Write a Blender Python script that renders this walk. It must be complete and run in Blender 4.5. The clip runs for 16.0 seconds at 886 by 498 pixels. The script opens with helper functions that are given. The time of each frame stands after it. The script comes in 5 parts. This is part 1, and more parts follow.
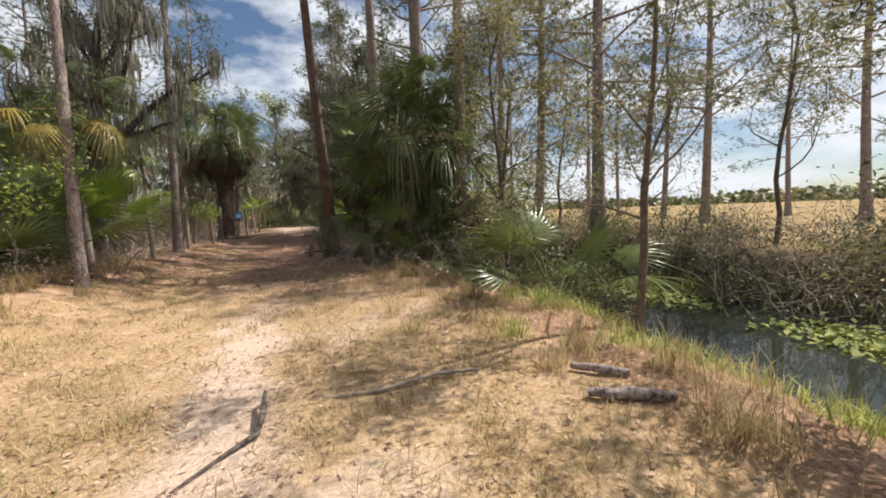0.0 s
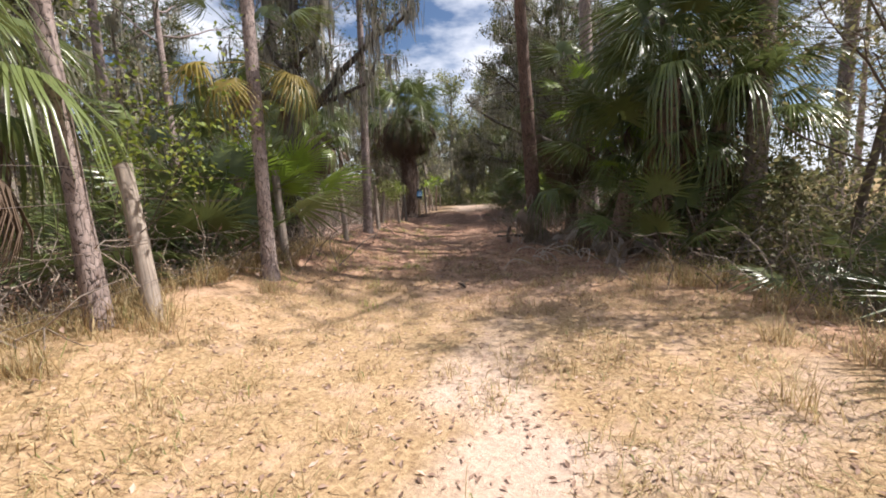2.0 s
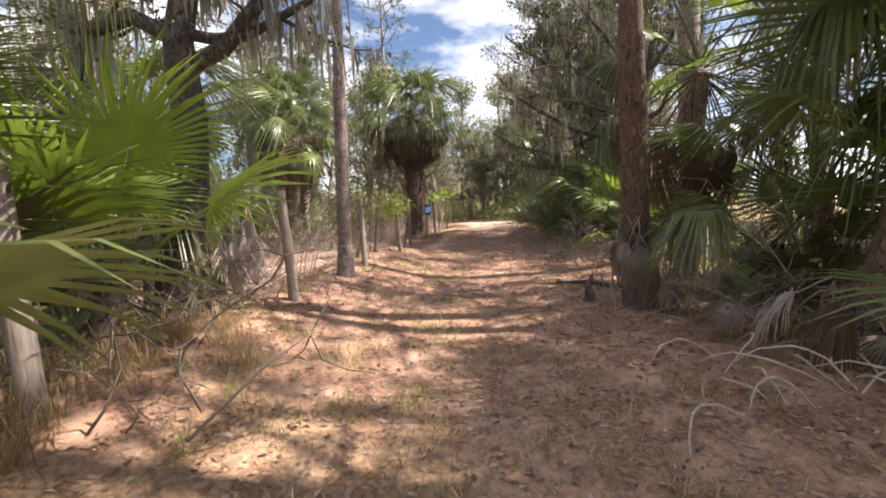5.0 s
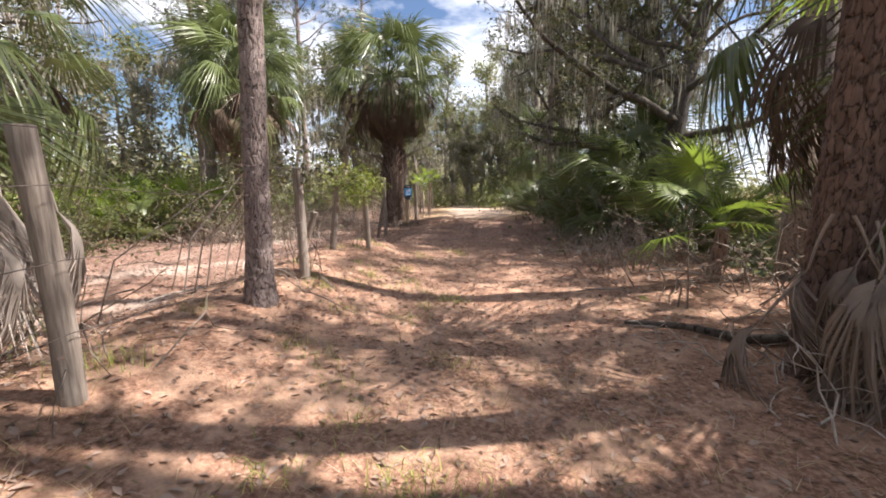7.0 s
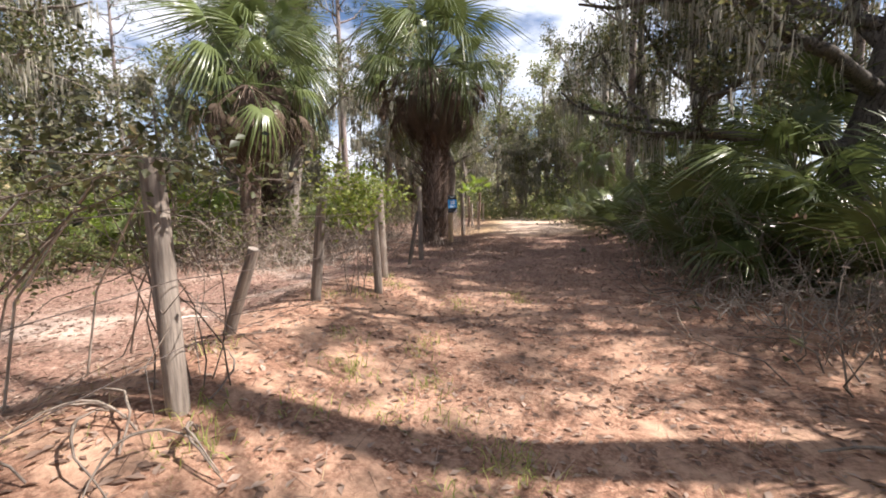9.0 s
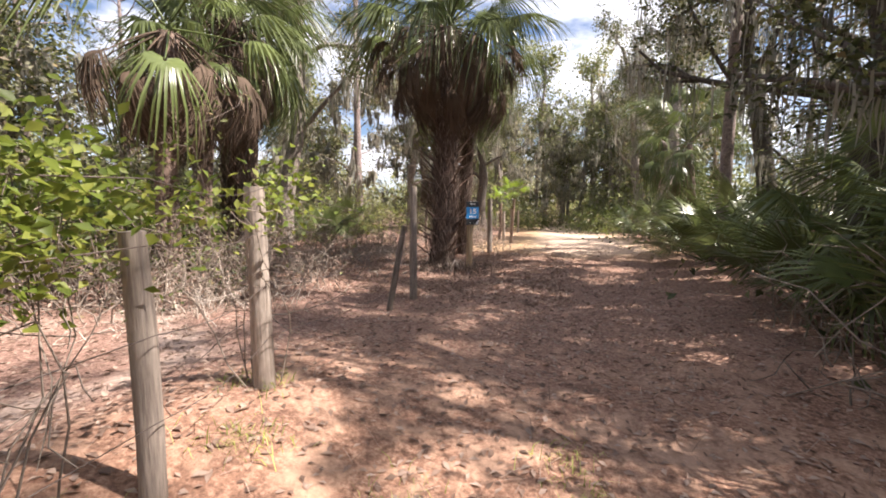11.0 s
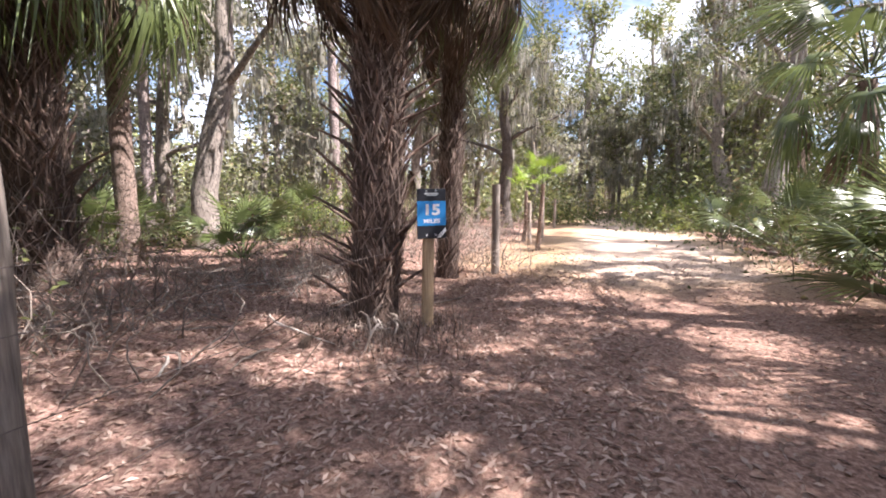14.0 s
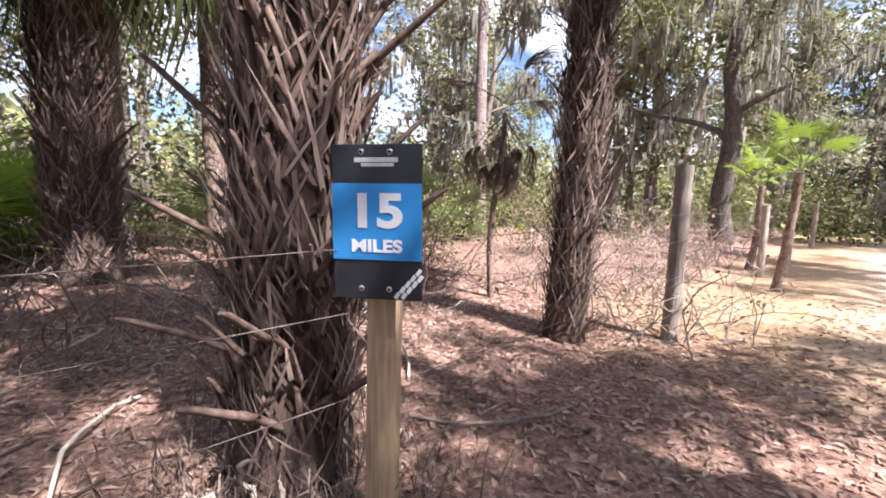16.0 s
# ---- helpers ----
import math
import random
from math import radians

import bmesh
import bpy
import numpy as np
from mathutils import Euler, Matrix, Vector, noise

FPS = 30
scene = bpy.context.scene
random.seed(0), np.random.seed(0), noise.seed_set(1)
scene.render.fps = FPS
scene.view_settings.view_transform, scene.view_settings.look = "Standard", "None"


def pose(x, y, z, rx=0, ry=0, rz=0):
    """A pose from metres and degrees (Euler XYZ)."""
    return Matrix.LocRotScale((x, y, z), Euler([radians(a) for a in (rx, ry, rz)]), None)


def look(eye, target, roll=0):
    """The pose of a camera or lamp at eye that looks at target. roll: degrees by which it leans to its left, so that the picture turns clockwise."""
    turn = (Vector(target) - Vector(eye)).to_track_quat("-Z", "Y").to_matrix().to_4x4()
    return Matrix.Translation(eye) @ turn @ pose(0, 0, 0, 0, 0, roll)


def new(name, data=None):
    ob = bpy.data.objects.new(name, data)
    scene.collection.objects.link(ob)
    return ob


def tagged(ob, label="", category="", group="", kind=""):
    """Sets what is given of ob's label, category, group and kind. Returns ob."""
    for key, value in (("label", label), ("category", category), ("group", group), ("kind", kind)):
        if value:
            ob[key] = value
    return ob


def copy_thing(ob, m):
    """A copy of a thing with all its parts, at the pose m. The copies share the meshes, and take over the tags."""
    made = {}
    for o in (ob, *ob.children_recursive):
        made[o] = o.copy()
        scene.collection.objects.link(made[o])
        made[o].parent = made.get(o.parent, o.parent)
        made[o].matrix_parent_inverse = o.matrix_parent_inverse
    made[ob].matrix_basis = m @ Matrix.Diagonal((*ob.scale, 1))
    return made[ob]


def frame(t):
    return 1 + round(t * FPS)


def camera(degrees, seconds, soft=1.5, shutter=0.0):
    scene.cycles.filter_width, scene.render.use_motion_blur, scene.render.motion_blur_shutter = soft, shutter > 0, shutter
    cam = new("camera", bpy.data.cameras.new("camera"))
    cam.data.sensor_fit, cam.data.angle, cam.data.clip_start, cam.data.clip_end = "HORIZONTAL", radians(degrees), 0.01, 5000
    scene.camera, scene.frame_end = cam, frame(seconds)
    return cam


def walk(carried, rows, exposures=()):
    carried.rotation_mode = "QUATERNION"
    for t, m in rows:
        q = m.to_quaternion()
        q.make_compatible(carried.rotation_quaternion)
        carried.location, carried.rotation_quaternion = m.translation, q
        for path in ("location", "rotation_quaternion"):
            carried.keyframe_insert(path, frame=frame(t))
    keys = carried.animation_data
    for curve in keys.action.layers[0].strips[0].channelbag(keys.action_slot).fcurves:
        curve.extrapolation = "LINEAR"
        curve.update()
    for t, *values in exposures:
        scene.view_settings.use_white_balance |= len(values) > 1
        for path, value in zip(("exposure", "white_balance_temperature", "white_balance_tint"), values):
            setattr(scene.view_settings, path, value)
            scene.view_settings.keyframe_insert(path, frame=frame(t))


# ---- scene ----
cam = camera(93.8, 16.0, 1.85)
METRES, EYE, TILT, LEAN, TURN = 26.0, 1.3, 0.0, 0.0, 0.0
ROWS = [
    (0.0, 0.0, 0.0, 0.0, -0.18, -4.98, 2.12),
    (0.5, -0.017, 0.0235, 0.0004, 16.96, -6.98, 1.55),
    (1.0, -0.0329, 0.0454, 0.0005, 20.38, -6.31, 1.73),
    (1.5, -0.0479, 0.0696, -0.0004, 21.49, -7.13, 1.77),
    (2.0, -0.0624, 0.0927, -0.0002, 21.86, -7.08, 2.71),
    (2.5, -0.0747, 0.118, 0.0007, 21.79, -5.8, 1.77),
    (3.0, -0.0869, 0.1448, 0.0019, 21.43, -4.64, 1.23),
    (3.5, -0.0988, 0.1706, 0.0029, 21.52, -4.15, 1.92),
    (4.0, -0.1111, 0.1954, 0.0041, 22.44, -4.63, 2.98),
    (6.5, -0.1731, 0.3251, 0.0049, 22.94, -5.77, 1.15),
    (7.0, -0.1848, 0.3504, 0.0046, 20.11, -7.34, 0.58),
    (7.5, -0.1938, 0.376, 0.0053, 19.79, -6.92, 0.77),
    (8.0, -0.2031, 0.4021, 0.0073, 21.76, -5.84, 2.05),
    (8.5, -0.2134, 0.4302, 0.0078, 24.66, -5.52, 2.08),
    (9.0, -0.224, 0.4575, 0.0079, 27.18, -5.91, 0.75),
    (11.5, -0.2821, 0.628, 0.0134, 32.48, -5.29, -1.0),
    (12.0, -0.2923, 0.6647, 0.0136, 30.78, -6.53, -1.72),
    (12.5, -0.3056, 0.6982, 0.0146, 30.46, -5.17, -2.7),
    (13.0, -0.3162, 0.728, 0.0162, 33.35, -6.19, -1.19),
    (13.5, -0.327, 0.7589, 0.0173, 33.89, -5.76, -0.8),
    (14.0, -0.3387, 0.7909, 0.0179, 38.0, -7.22, -0.92),
    (14.5, -0.3538, 0.8227, 0.0181, 47.54, -6.05, -0.52),
    (15.0, -0.369, 0.8514, 0.0182, 59.86, -6.18, -0.68),
    (15.5, -0.385, 0.8836, 0.0165, 61.15, -7.15, -1.43),
    (16.0, -0.3976, 0.9128, 0.0153, 64.31, -8.09, -2.03),
]
walk(cam, [(t, pose(0, 0, EYE, TILT, LEAN, TURN) @ pose(METRES * x, METRES * y, METRES * z, 90 + pitch, roll, yaw)) for t, x, y, z, yaw, pitch, roll in ROWS],
     [(0.0, 0.55, 6350, 10), (1.0, 0.66, 6300, 14), (2.0, 0.74, 6150, 14), (3.5, 1.32, 6650, 17), (6.5, 1.27, 6250, 15), (9.0, 1.08, 6200, 15), (11.5, 1.48, 6400, 18), (14.0, 1.82, 5900, 20), (16.0, 1.75, 5800, 20)])

# ---------- world, sun, exposure ----------
SUN_AZ, SUN_EL = 66.0, 53.0          # degrees clockwise from +y, degrees up
world = bpy.data.worlds.new("sky")
scene.world = world
world.use_nodes = True
wt = world.node_tree
wt.nodes.clear()
w_out = wt.nodes.new("ShaderNodeOutputWorld")
w_bg = wt.nodes.new("ShaderNodeBackground")
w_sky = wt.nodes.new("ShaderNodeTexSky")
w_sky.sky_type = "NISHITA"
w_sky.sun_disc = False
w_sky.dust_density, w_sky.ozone_density = 0.5, 2.5
w_sky.sun_elevation, w_sky.sun_rotation = radians(SUN_EL), radians(SUN_AZ)
w_co = wt.nodes.new("ShaderNodeTexCoord")
w_map = wt.nodes.new("ShaderNodeMapping")
w_map.inputs["Scale"].default_value = (2.2, 2.2, 5.5)
w_noise = wt.nodes.new("ShaderNodeTexNoise")
w_noise.inputs["Scale"].default_value = 1.5
w_noise.inputs["Detail"].default_value = 7
w_noise.inputs["Roughness"].default_value = 0.58
w_ramp = wt.nodes.new("ShaderNodeValToRGB")
w_ramp.color_ramp.elements[0].position, w_ramp.color_ramp.elements[1].position = 0.43, 0.6
w_mix = wt.nodes.new("ShaderNodeMix")
w_mix.data_type = "RGBA"
w_mix.inputs[7].default_value = (10.0, 10.2, 10.6, 1)
wt.links.new(w_co.outputs["Generated"], w_map.inputs["Vector"])
wt.links.new(w_map.outputs[0], w_noise.inputs["Vector"])
wt.links.new(w_noise.outputs[0], w_ramp.inputs[0])
wt.links.new(w_ramp.outputs[0], w_mix.inputs[0])
wt.links.new(w_sky.outputs[0], w_mix.inputs[6])
wt.links.new(w_mix.outputs[2], w_bg.inputs[0])
wt.links.new(w_bg.outputs[0], w_out.inputs[0])
w_bg.inputs[1].default_value = 0.063
sun = new("sun", bpy.data.lights.new("sun", "SUN"))
sun.data.energy, sun.data.angle, sun.data.color = 5.0, radians(0.6), (1.0, 0.92, 0.8)
az, el = radians(SUN_AZ), radians(SUN_EL)
sun.matrix_world = look((30 * math.sin(az) * math.cos(el), 30 * math.cos(az) * math.cos(el), 30 * math.sin(el)), (0, 0, 0))


# ---------- materials ----------
def shader(name):
    m = bpy.data.materials.new(name)
    m.use_nodes = True
    nt = m.node_tree
    return m, nt, nt.nodes["Principled BSDF"], nt.nodes["Material Output"]


def noise_node(nt, scale, detail=4.0, stretch=None, rough=0.55):
    co = nt.nodes.new("ShaderNodeTexCoord")
    n = nt.nodes.new("ShaderNodeTexNoise")
    n.inputs["Scale"].default_value = scale
    n.inputs["Detail"].default_value = detail
    n.inputs["Roughness"].default_value = rough
    vec = co.outputs["Object"]
    if stretch:
        mp = nt.nodes.new("ShaderNodeMapping")
        mp.inputs["Scale"].default_value = stretch
        nt.links.new(vec, mp.inputs["Vector"])
        vec = mp.outputs[0]
    nt.links.new(vec, n.inputs["Vector"])
    return n.outputs[0]


def ramp_node(nt, fac, stops):
    r = nt.nodes.new("ShaderNodeValToRGB")
    els = r.color_ramp.elements
    while len(els) < len(stops):
        els.new(0.5)
    for e, (p, c) in zip(els, stops):
        e.position, e.color = p, (*c, 1)
    nt.links.new(fac, r.inputs[0])
    return r.outputs[0]


def mix_node(nt, fac, a, b, blend="MIX"):
    m = nt.nodes.new("ShaderNodeMix")
    m.data_type, m.blend_type = "RGBA", blend
    for sock, val in ((0, fac), (6, a), (7, b)):
        if isinstance(val, (int, float)):
            m.inputs[sock].default_value = val
        elif isinstance(val, tuple):
            m.inputs[sock].default_value = (*val, 1)
        else:
            nt.links.new(val, m.inputs[sock])
    return m.outputs[2]


def bump_node(nt, bsdf, height, strength, dist=0.02):
    b = nt.nodes.new("ShaderNodeBump")
    b.inputs["Strength"].default_value, b.inputs["Distance"].default_value = strength, dist
    nt.links.new(height, b.inputs["Height"])
    nt.links.new(b.outputs[0], bsdf.inputs["Normal"])


def leaf_material(name, dark, mid, light, rough=0.5, glow=0.35, rare=None):
    """Leaves: colour varies from leaf to leaf and from plant to plant; light passes through them."""
    m, nt, bsdf, out = shader(name)
    geo = nt.nodes.new("ShaderNodeNewGeometry")
    stops = [(0.0, dark), (0.5, mid), (0.92, light)]
    if rare:
        stops += [(0.95, rare)]
    col = ramp_node(nt, geo.outputs["Random Per Island"], stops)
    info = nt.nodes.new("ShaderNodeObjectInfo")
    hsv = nt.nodes.new("ShaderNodeHueSaturation")
    mr = nt.nodes.new("ShaderNodeMapRange")
    mr.inputs["To Min"].default_value, mr.inputs["To Max"].default_value = 0.75, 1.25
    nt.links.new(info.outputs["Random"], mr.inputs[0])
    nt.links.new(mr.outputs[0], hsv.inputs["Value"])
    nt.links.new(col, hsv.inputs["Color"])
    col = mix_node(nt, 0.35, hsv.outputs[0], ramp_node(nt, noise_node(nt, 9.0), [(0.3, (0.35, 0.35, 0.35)), (0.7, (1, 1, 1))]), "MULTIPLY")
    nt.links.new(col, bsdf.inputs["Base Color"])
    bsdf.inputs["Roughness"].default_value = rough
    tr = nt.nodes.new("ShaderNodeBsdfTranslucent")
    nt.links.new(col, tr.inputs["Color"])
    ms = nt.nodes.new("ShaderNodeMixShader")
    ms.inputs[0].default_value = glow
    nt.links.new(bsdf.outputs[0], ms.inputs[1])
    nt.links.new(tr.outputs[0], ms.inputs[2])
    nt.links.new(ms.outputs[0], out.inputs[0])
    return m


def bark_material(name, deep, face, pale, scale=15.0, stretch=(1, 1, 0.42), strength=0.9, dist=0.03):
    """Bark in blocky plates with dark ragged cracks between them."""
    m, nt, bsdf, out = shader(name)
    co = nt.nodes.new("ShaderNodeTexCoord")
    mp = nt.nodes.new("ShaderNodeMapping")
    mp.inputs["Scale"].default_value = stretch
    nt.links.new(co.outputs["Object"], mp.inputs["Vector"])
    warp = nt.nodes.new("ShaderNodeTexNoise")
    warp.inputs["Scale"].default_value = 9.0
    warp.inputs["Detail"].default_value = 4.0
    nt.links.new(mp.outputs[0], warp.inputs["Vector"])
    add = mix_node(nt, 0.12, mp.outputs[0], warp.outputs[1], "ADD")
    cells = []
    for feature in ("DISTANCE_TO_EDGE", "F1"):
        v = nt.nodes.new("ShaderNodeTexVoronoi")
        v.feature = feature
        v.inputs["Scale"].default_value = scale
        nt.links.new(add, v.inputs["Vector"])
        cells.append(v)
    fine = noise_node(nt, 38.0, 7.0, stretch, 0.7)
    rag = nt.nodes.new("ShaderNodeMath")
    rag.operation = "MULTIPLY_ADD"
    rag.inputs[1].default_value, rag.inputs[2].default_value = 0.34, -0.165
    nt.links.new(fine, rag.inputs[0])
    edge = nt.nodes.new("ShaderNodeMath")
    edge.operation = "ADD"
    nt.links.new(cells[0].outputs[0], edge.inputs[0])
    nt.links.new(rag.outputs[0], edge.inputs[1])
    tone = mix_node(nt, cells[1].outputs["Color"], face, pale)
    plates = mix_node(nt, ramp_node(nt, edge.outputs[0], [(0.0, (0, 0, 0)), (0.06, (1, 1, 1))]), deep, tone)
    col = mix_node(nt, 0.6, plates, ramp_node(nt, fine, [(0.3, (0.4, 0.37, 0.35)), (0.7, (1.3, 1.25, 1.2))]), "MULTIPLY")
    col = mix_node(nt, ramp_node(nt, noise_node(nt, 1.7), [(0.5, (0, 0, 0)), (0.7, (0.4, 0.4, 0.4))]), col, pale)
    nt.links.new(col, bsdf.inputs["Base Color"])
    bsdf.inputs["Roughness"].default_value = 0.92
    h = mix_node(nt, 0.3, ramp_node(nt, edge.outputs[0], [(0.0, (0, 0, 0)), (0.1, (1, 1, 1))]), fine)
    bump_node(nt, bsdf, h, strength, dist)
    return m


def plain_material(name, a, b, scale=8.0, rough=0.8, stretch=None, bump=0.3, metal=0.0, dist=0.01):
    m, nt, bsdf, out = shader(name)
    n = noise_node(nt, scale, 6.0, stretch, 0.65)
    col = ramp_node(nt, n, [(0.3, a), (0.72, b)])
    info = nt.nodes.new("ShaderNodeObjectInfo")
    hsv = nt.nodes.new("ShaderNodeHueSaturation")
    mr = nt.nodes.new("ShaderNodeMapRange")
    mr.inputs["To Min"].default_value, mr.inputs["To Max"].default_value = 0.82, 1.18
    nt.links.new(info.outputs["Random"], mr.inputs[0])
    nt.links.new(mr.outputs[0], hsv.inputs["Value"])
    nt.links.new(col, hsv.inputs["Color"])
    nt.links.new(hsv.outputs[0], bsdf.inputs["Base Color"])
    bsdf.inputs["Roughness"].default_value, bsdf.inputs["Metallic"].default_value = rough, metal
    if bump:
        bump_node(nt, bsdf, n, bump, dist)
    return m


M_PALM = leaf_material("palm_leaf", (0.03, 0.047, 0.014), (0.105, 0.14, 0.042), (0.25, 0.29, 0.11), 0.3, 0.27)
M_PALM_YELLOW = leaf_material("palm_leaf_fading", (0.16, 0.14, 0.03), (0.3, 0.24, 0.05), (0.42, 0.3, 0.09), 0.5, 0.4)
# Fresh young palms; also used where sunlight is painted into palmetto leaves.
M_PALM_FRESH = leaf_material("palm_leaf_fresh_and_lit", (0.13, 0.22, 0.03), (0.22, 0.33, 0.04), (0.33, 0.42, 0.06), 0.45, 0.45)
M_PALM_DEAD = leaf_material("palm_leaf_dead", (0.055, 0.036, 0.024), (0.11, 0.072, 0.048), (0.22, 0.155, 0.105), 0.85, 0.12)
M_OAK = leaf_material("oak_leaf", (0.045, 0.055, 0.02), (0.125, 0.14, 0.05), (0.28, 0.28, 0.12), 0.45, 0.38, (0.32, 0.25, 0.12))
M_SHRUB = leaf_material("shrub_leaf", (0.06, 0.08, 0.025), (0.135, 0.16, 0.05), (0.27, 0.28, 0.1), 0.5, 0.4, (0.36, 0.27, 0.14))
# Far foliage: sunlight and haze are put into this paler leaf colour.
M_FAR = leaf_material("far_leaf_painted_sun_haze", (0.14, 0.16, 0.06), (0.26, 0.28, 0.11), (0.4, 0.41, 0.18), 0.55, 0.45, (0.42, 0.34, 0.18))
# Vines; the woods bushes borrow it as sunlight painted into their leaves.
M_VINE = leaf_material("vine_leaf_and_lit_bush", (0.14, 0.2, 0.03), (0.26, 0.34, 0.05), (0.42, 0.46, 0.09), 0.5, 0.45)
M_WILLOW = leaf_material("bank_tree_leaf", (0.11, 0.11, 0.045), (0.2, 0.19, 0.085), (0.31, 0.28, 0.14), 0.6, 0.5, (0.36, 0.28, 0.18))
M_GREY = leaf_material("grey_green_leaf", (0.13, 0.13, 0.075), (0.29, 0.28, 0.17), (0.48, 0.46, 0.31), 0.6, 0.5, (0.4, 0.32, 0.2))
M_NEEDLE = leaf_material("pine_needles", (0.035, 0.055, 0.018), (0.07, 0.1, 0.03), (0.12, 0.15, 0.05), 0.6, 0.25)
M_MOSS = leaf_material("hanging_moss", (0.26, 0.25, 0.2), (0.4, 0.38, 0.31), (0.54, 0.51, 0.43), 0.95, 0.5)
M_FIBRE = leaf_material("palm_fibre", (0.05, 0.034, 0.027), (0.16, 0.11, 0.085), (0.38, 0.29, 0.235), 0.9, 0.05)
M_FALLEN = leaf_material("fallen_frond_leaf", (0.12, 0.09, 0.07), (0.26, 0.2, 0.16), (0.5, 0.42, 0.36), 0.85, 0.1)
M_PALE_FROND = leaf_material("bleached_frond_leaf", (0.24, 0.19, 0.16), (0.46, 0.39, 0.34), (0.7, 0.62, 0.56), 0.85, 0.2)
M_STRAW = leaf_material("dry_grass", (0.3, 0.2, 0.09), (0.6, 0.45, 0.23), (0.84, 0.69, 0.42), 0.8, 0.4, (0.3, 0.34, 0.11))
M_WEED = leaf_material("bank_grass", (0.18, 0.23, 0.05), (0.34, 0.38, 0.09), (0.55, 0.54, 0.19), 0.7, 0.4)
M_LITTER = leaf_material("fallen_leaves", (0.2, 0.125, 0.09), (0.39, 0.265, 0.2), (0.6, 0.45, 0.36), 0.85, 0.25)
M_PINE_BARK = bark_material("pine_bark", (0.04, 0.028, 0.023), (0.23, 0.18, 0.165), (0.44, 0.365, 0.345), 26.0, (1, 1, 0.45), 0.6, 0.015)
M_RED_BARK = bark_material("red_bark", (0.03, 0.018, 0.013), (0.115, 0.073, 0.055), (0.21, 0.142, 0.115), 24.0, (1, 1, 0.3), 0.6, 0.015)
M_OAK_BARK = bark_material("oak_bark", (0.02, 0.016, 0.014), (0.07, 0.057, 0.048), (0.16, 0.138, 0.118), 16.0, (1, 1, 0.35), 0.7, 0.02)
M_WOODS_BARK = bark_material("grey_woods_bark", (0.05, 0.04, 0.034), (0.2, 0.17, 0.145), (0.38, 0.335, 0.29), 16.0, (1, 1, 0.35), 0.6, 0.02)
M_PALM_BARK = bark_material("palm_bark", (0.045, 0.03, 0.022), (0.2, 0.14, 0.11), (0.36, 0.27, 0.22), 14.0, (1, 1, 0.5), 0.8, 0.02)
M_BOOT = plain_material("leaf_boot", (0.06, 0.038, 0.029), (0.26, 0.175, 0.135), 14.0, 0.9, (1, 1, 0.3), 0.6)
M_SHAG = plain_material("shaggy_trunk", (0.03, 0.02, 0.015), (0.18, 0.12, 0.09), 10.0, 0.95, (5, 5, 0.6), 1.0, 0.0, 0.03)
M_TWIG = plain_material("dead_wood", (0.13, 0.1, 0.08), (0.4, 0.33, 0.27), 12.0, 0.9, (1, 1, 0.4), 0.5)
M_TWIG_DARK = plain_material("dark_twig", (0.06, 0.045, 0.035), (0.19, 0.145, 0.115), 12.0, 0.9, None, 0.4)
M_BLEACHED = plain_material("bleached_wood", (0.34, 0.29, 0.24), (0.68, 0.6, 0.52), 10.0, 0.85, (3, 3, 0.5), 0.5)
M_POST = plain_material("weathered_post", (0.15, 0.12, 0.1), (0.44, 0.375, 0.315), 9.0, 0.88, (6, 6, 0.45), 0.6)
M_POST_DARK = plain_material("dark_post", (0.09, 0.075, 0.062), (0.27, 0.23, 0.195), 9.0, 0.9, (6, 6, 0.45), 0.6)
M_SIGNPOST = plain_material("pine_post", (0.3, 0.2, 0.11), (0.56, 0.43, 0.27), 7.0, 0.8, (7, 7, 0.4), 0.4)
M_WIRE = plain_material("rusty_wire", (0.12, 0.085, 0.07), (0.26, 0.22, 0.2), 30.0, 0.55, None, 0.0, 0.7)
M_BLACK = plain_material("black_board", (0.012, 0.013, 0.017), (0.022, 0.024, 0.03), 5.0, 0.5, None, 0.05)
M_BLUE = plain_material("blue_print", (0.03, 0.27, 0.68), (0.045, 0.33, 0.76), 4.0, 0.5, None, 0.03)
M_WHITE = plain_material("white_print", (0.78, 0.8, 0.83), (0.86, 0.87, 0.88), 20.0, 0.55, None, 0.0)
M_EYELET = plain_material("eyelet_metal", (0.55, 0.55, 0.56), (0.7, 0.7, 0.7), 20.0, 0.3, None, 0.0, 1.0)
M_PAPER = plain_material("grey_label", (0.35, 0.38, 0.38), (0.6, 0.62, 0.6), 60.0, 0.5, None, 0.0)


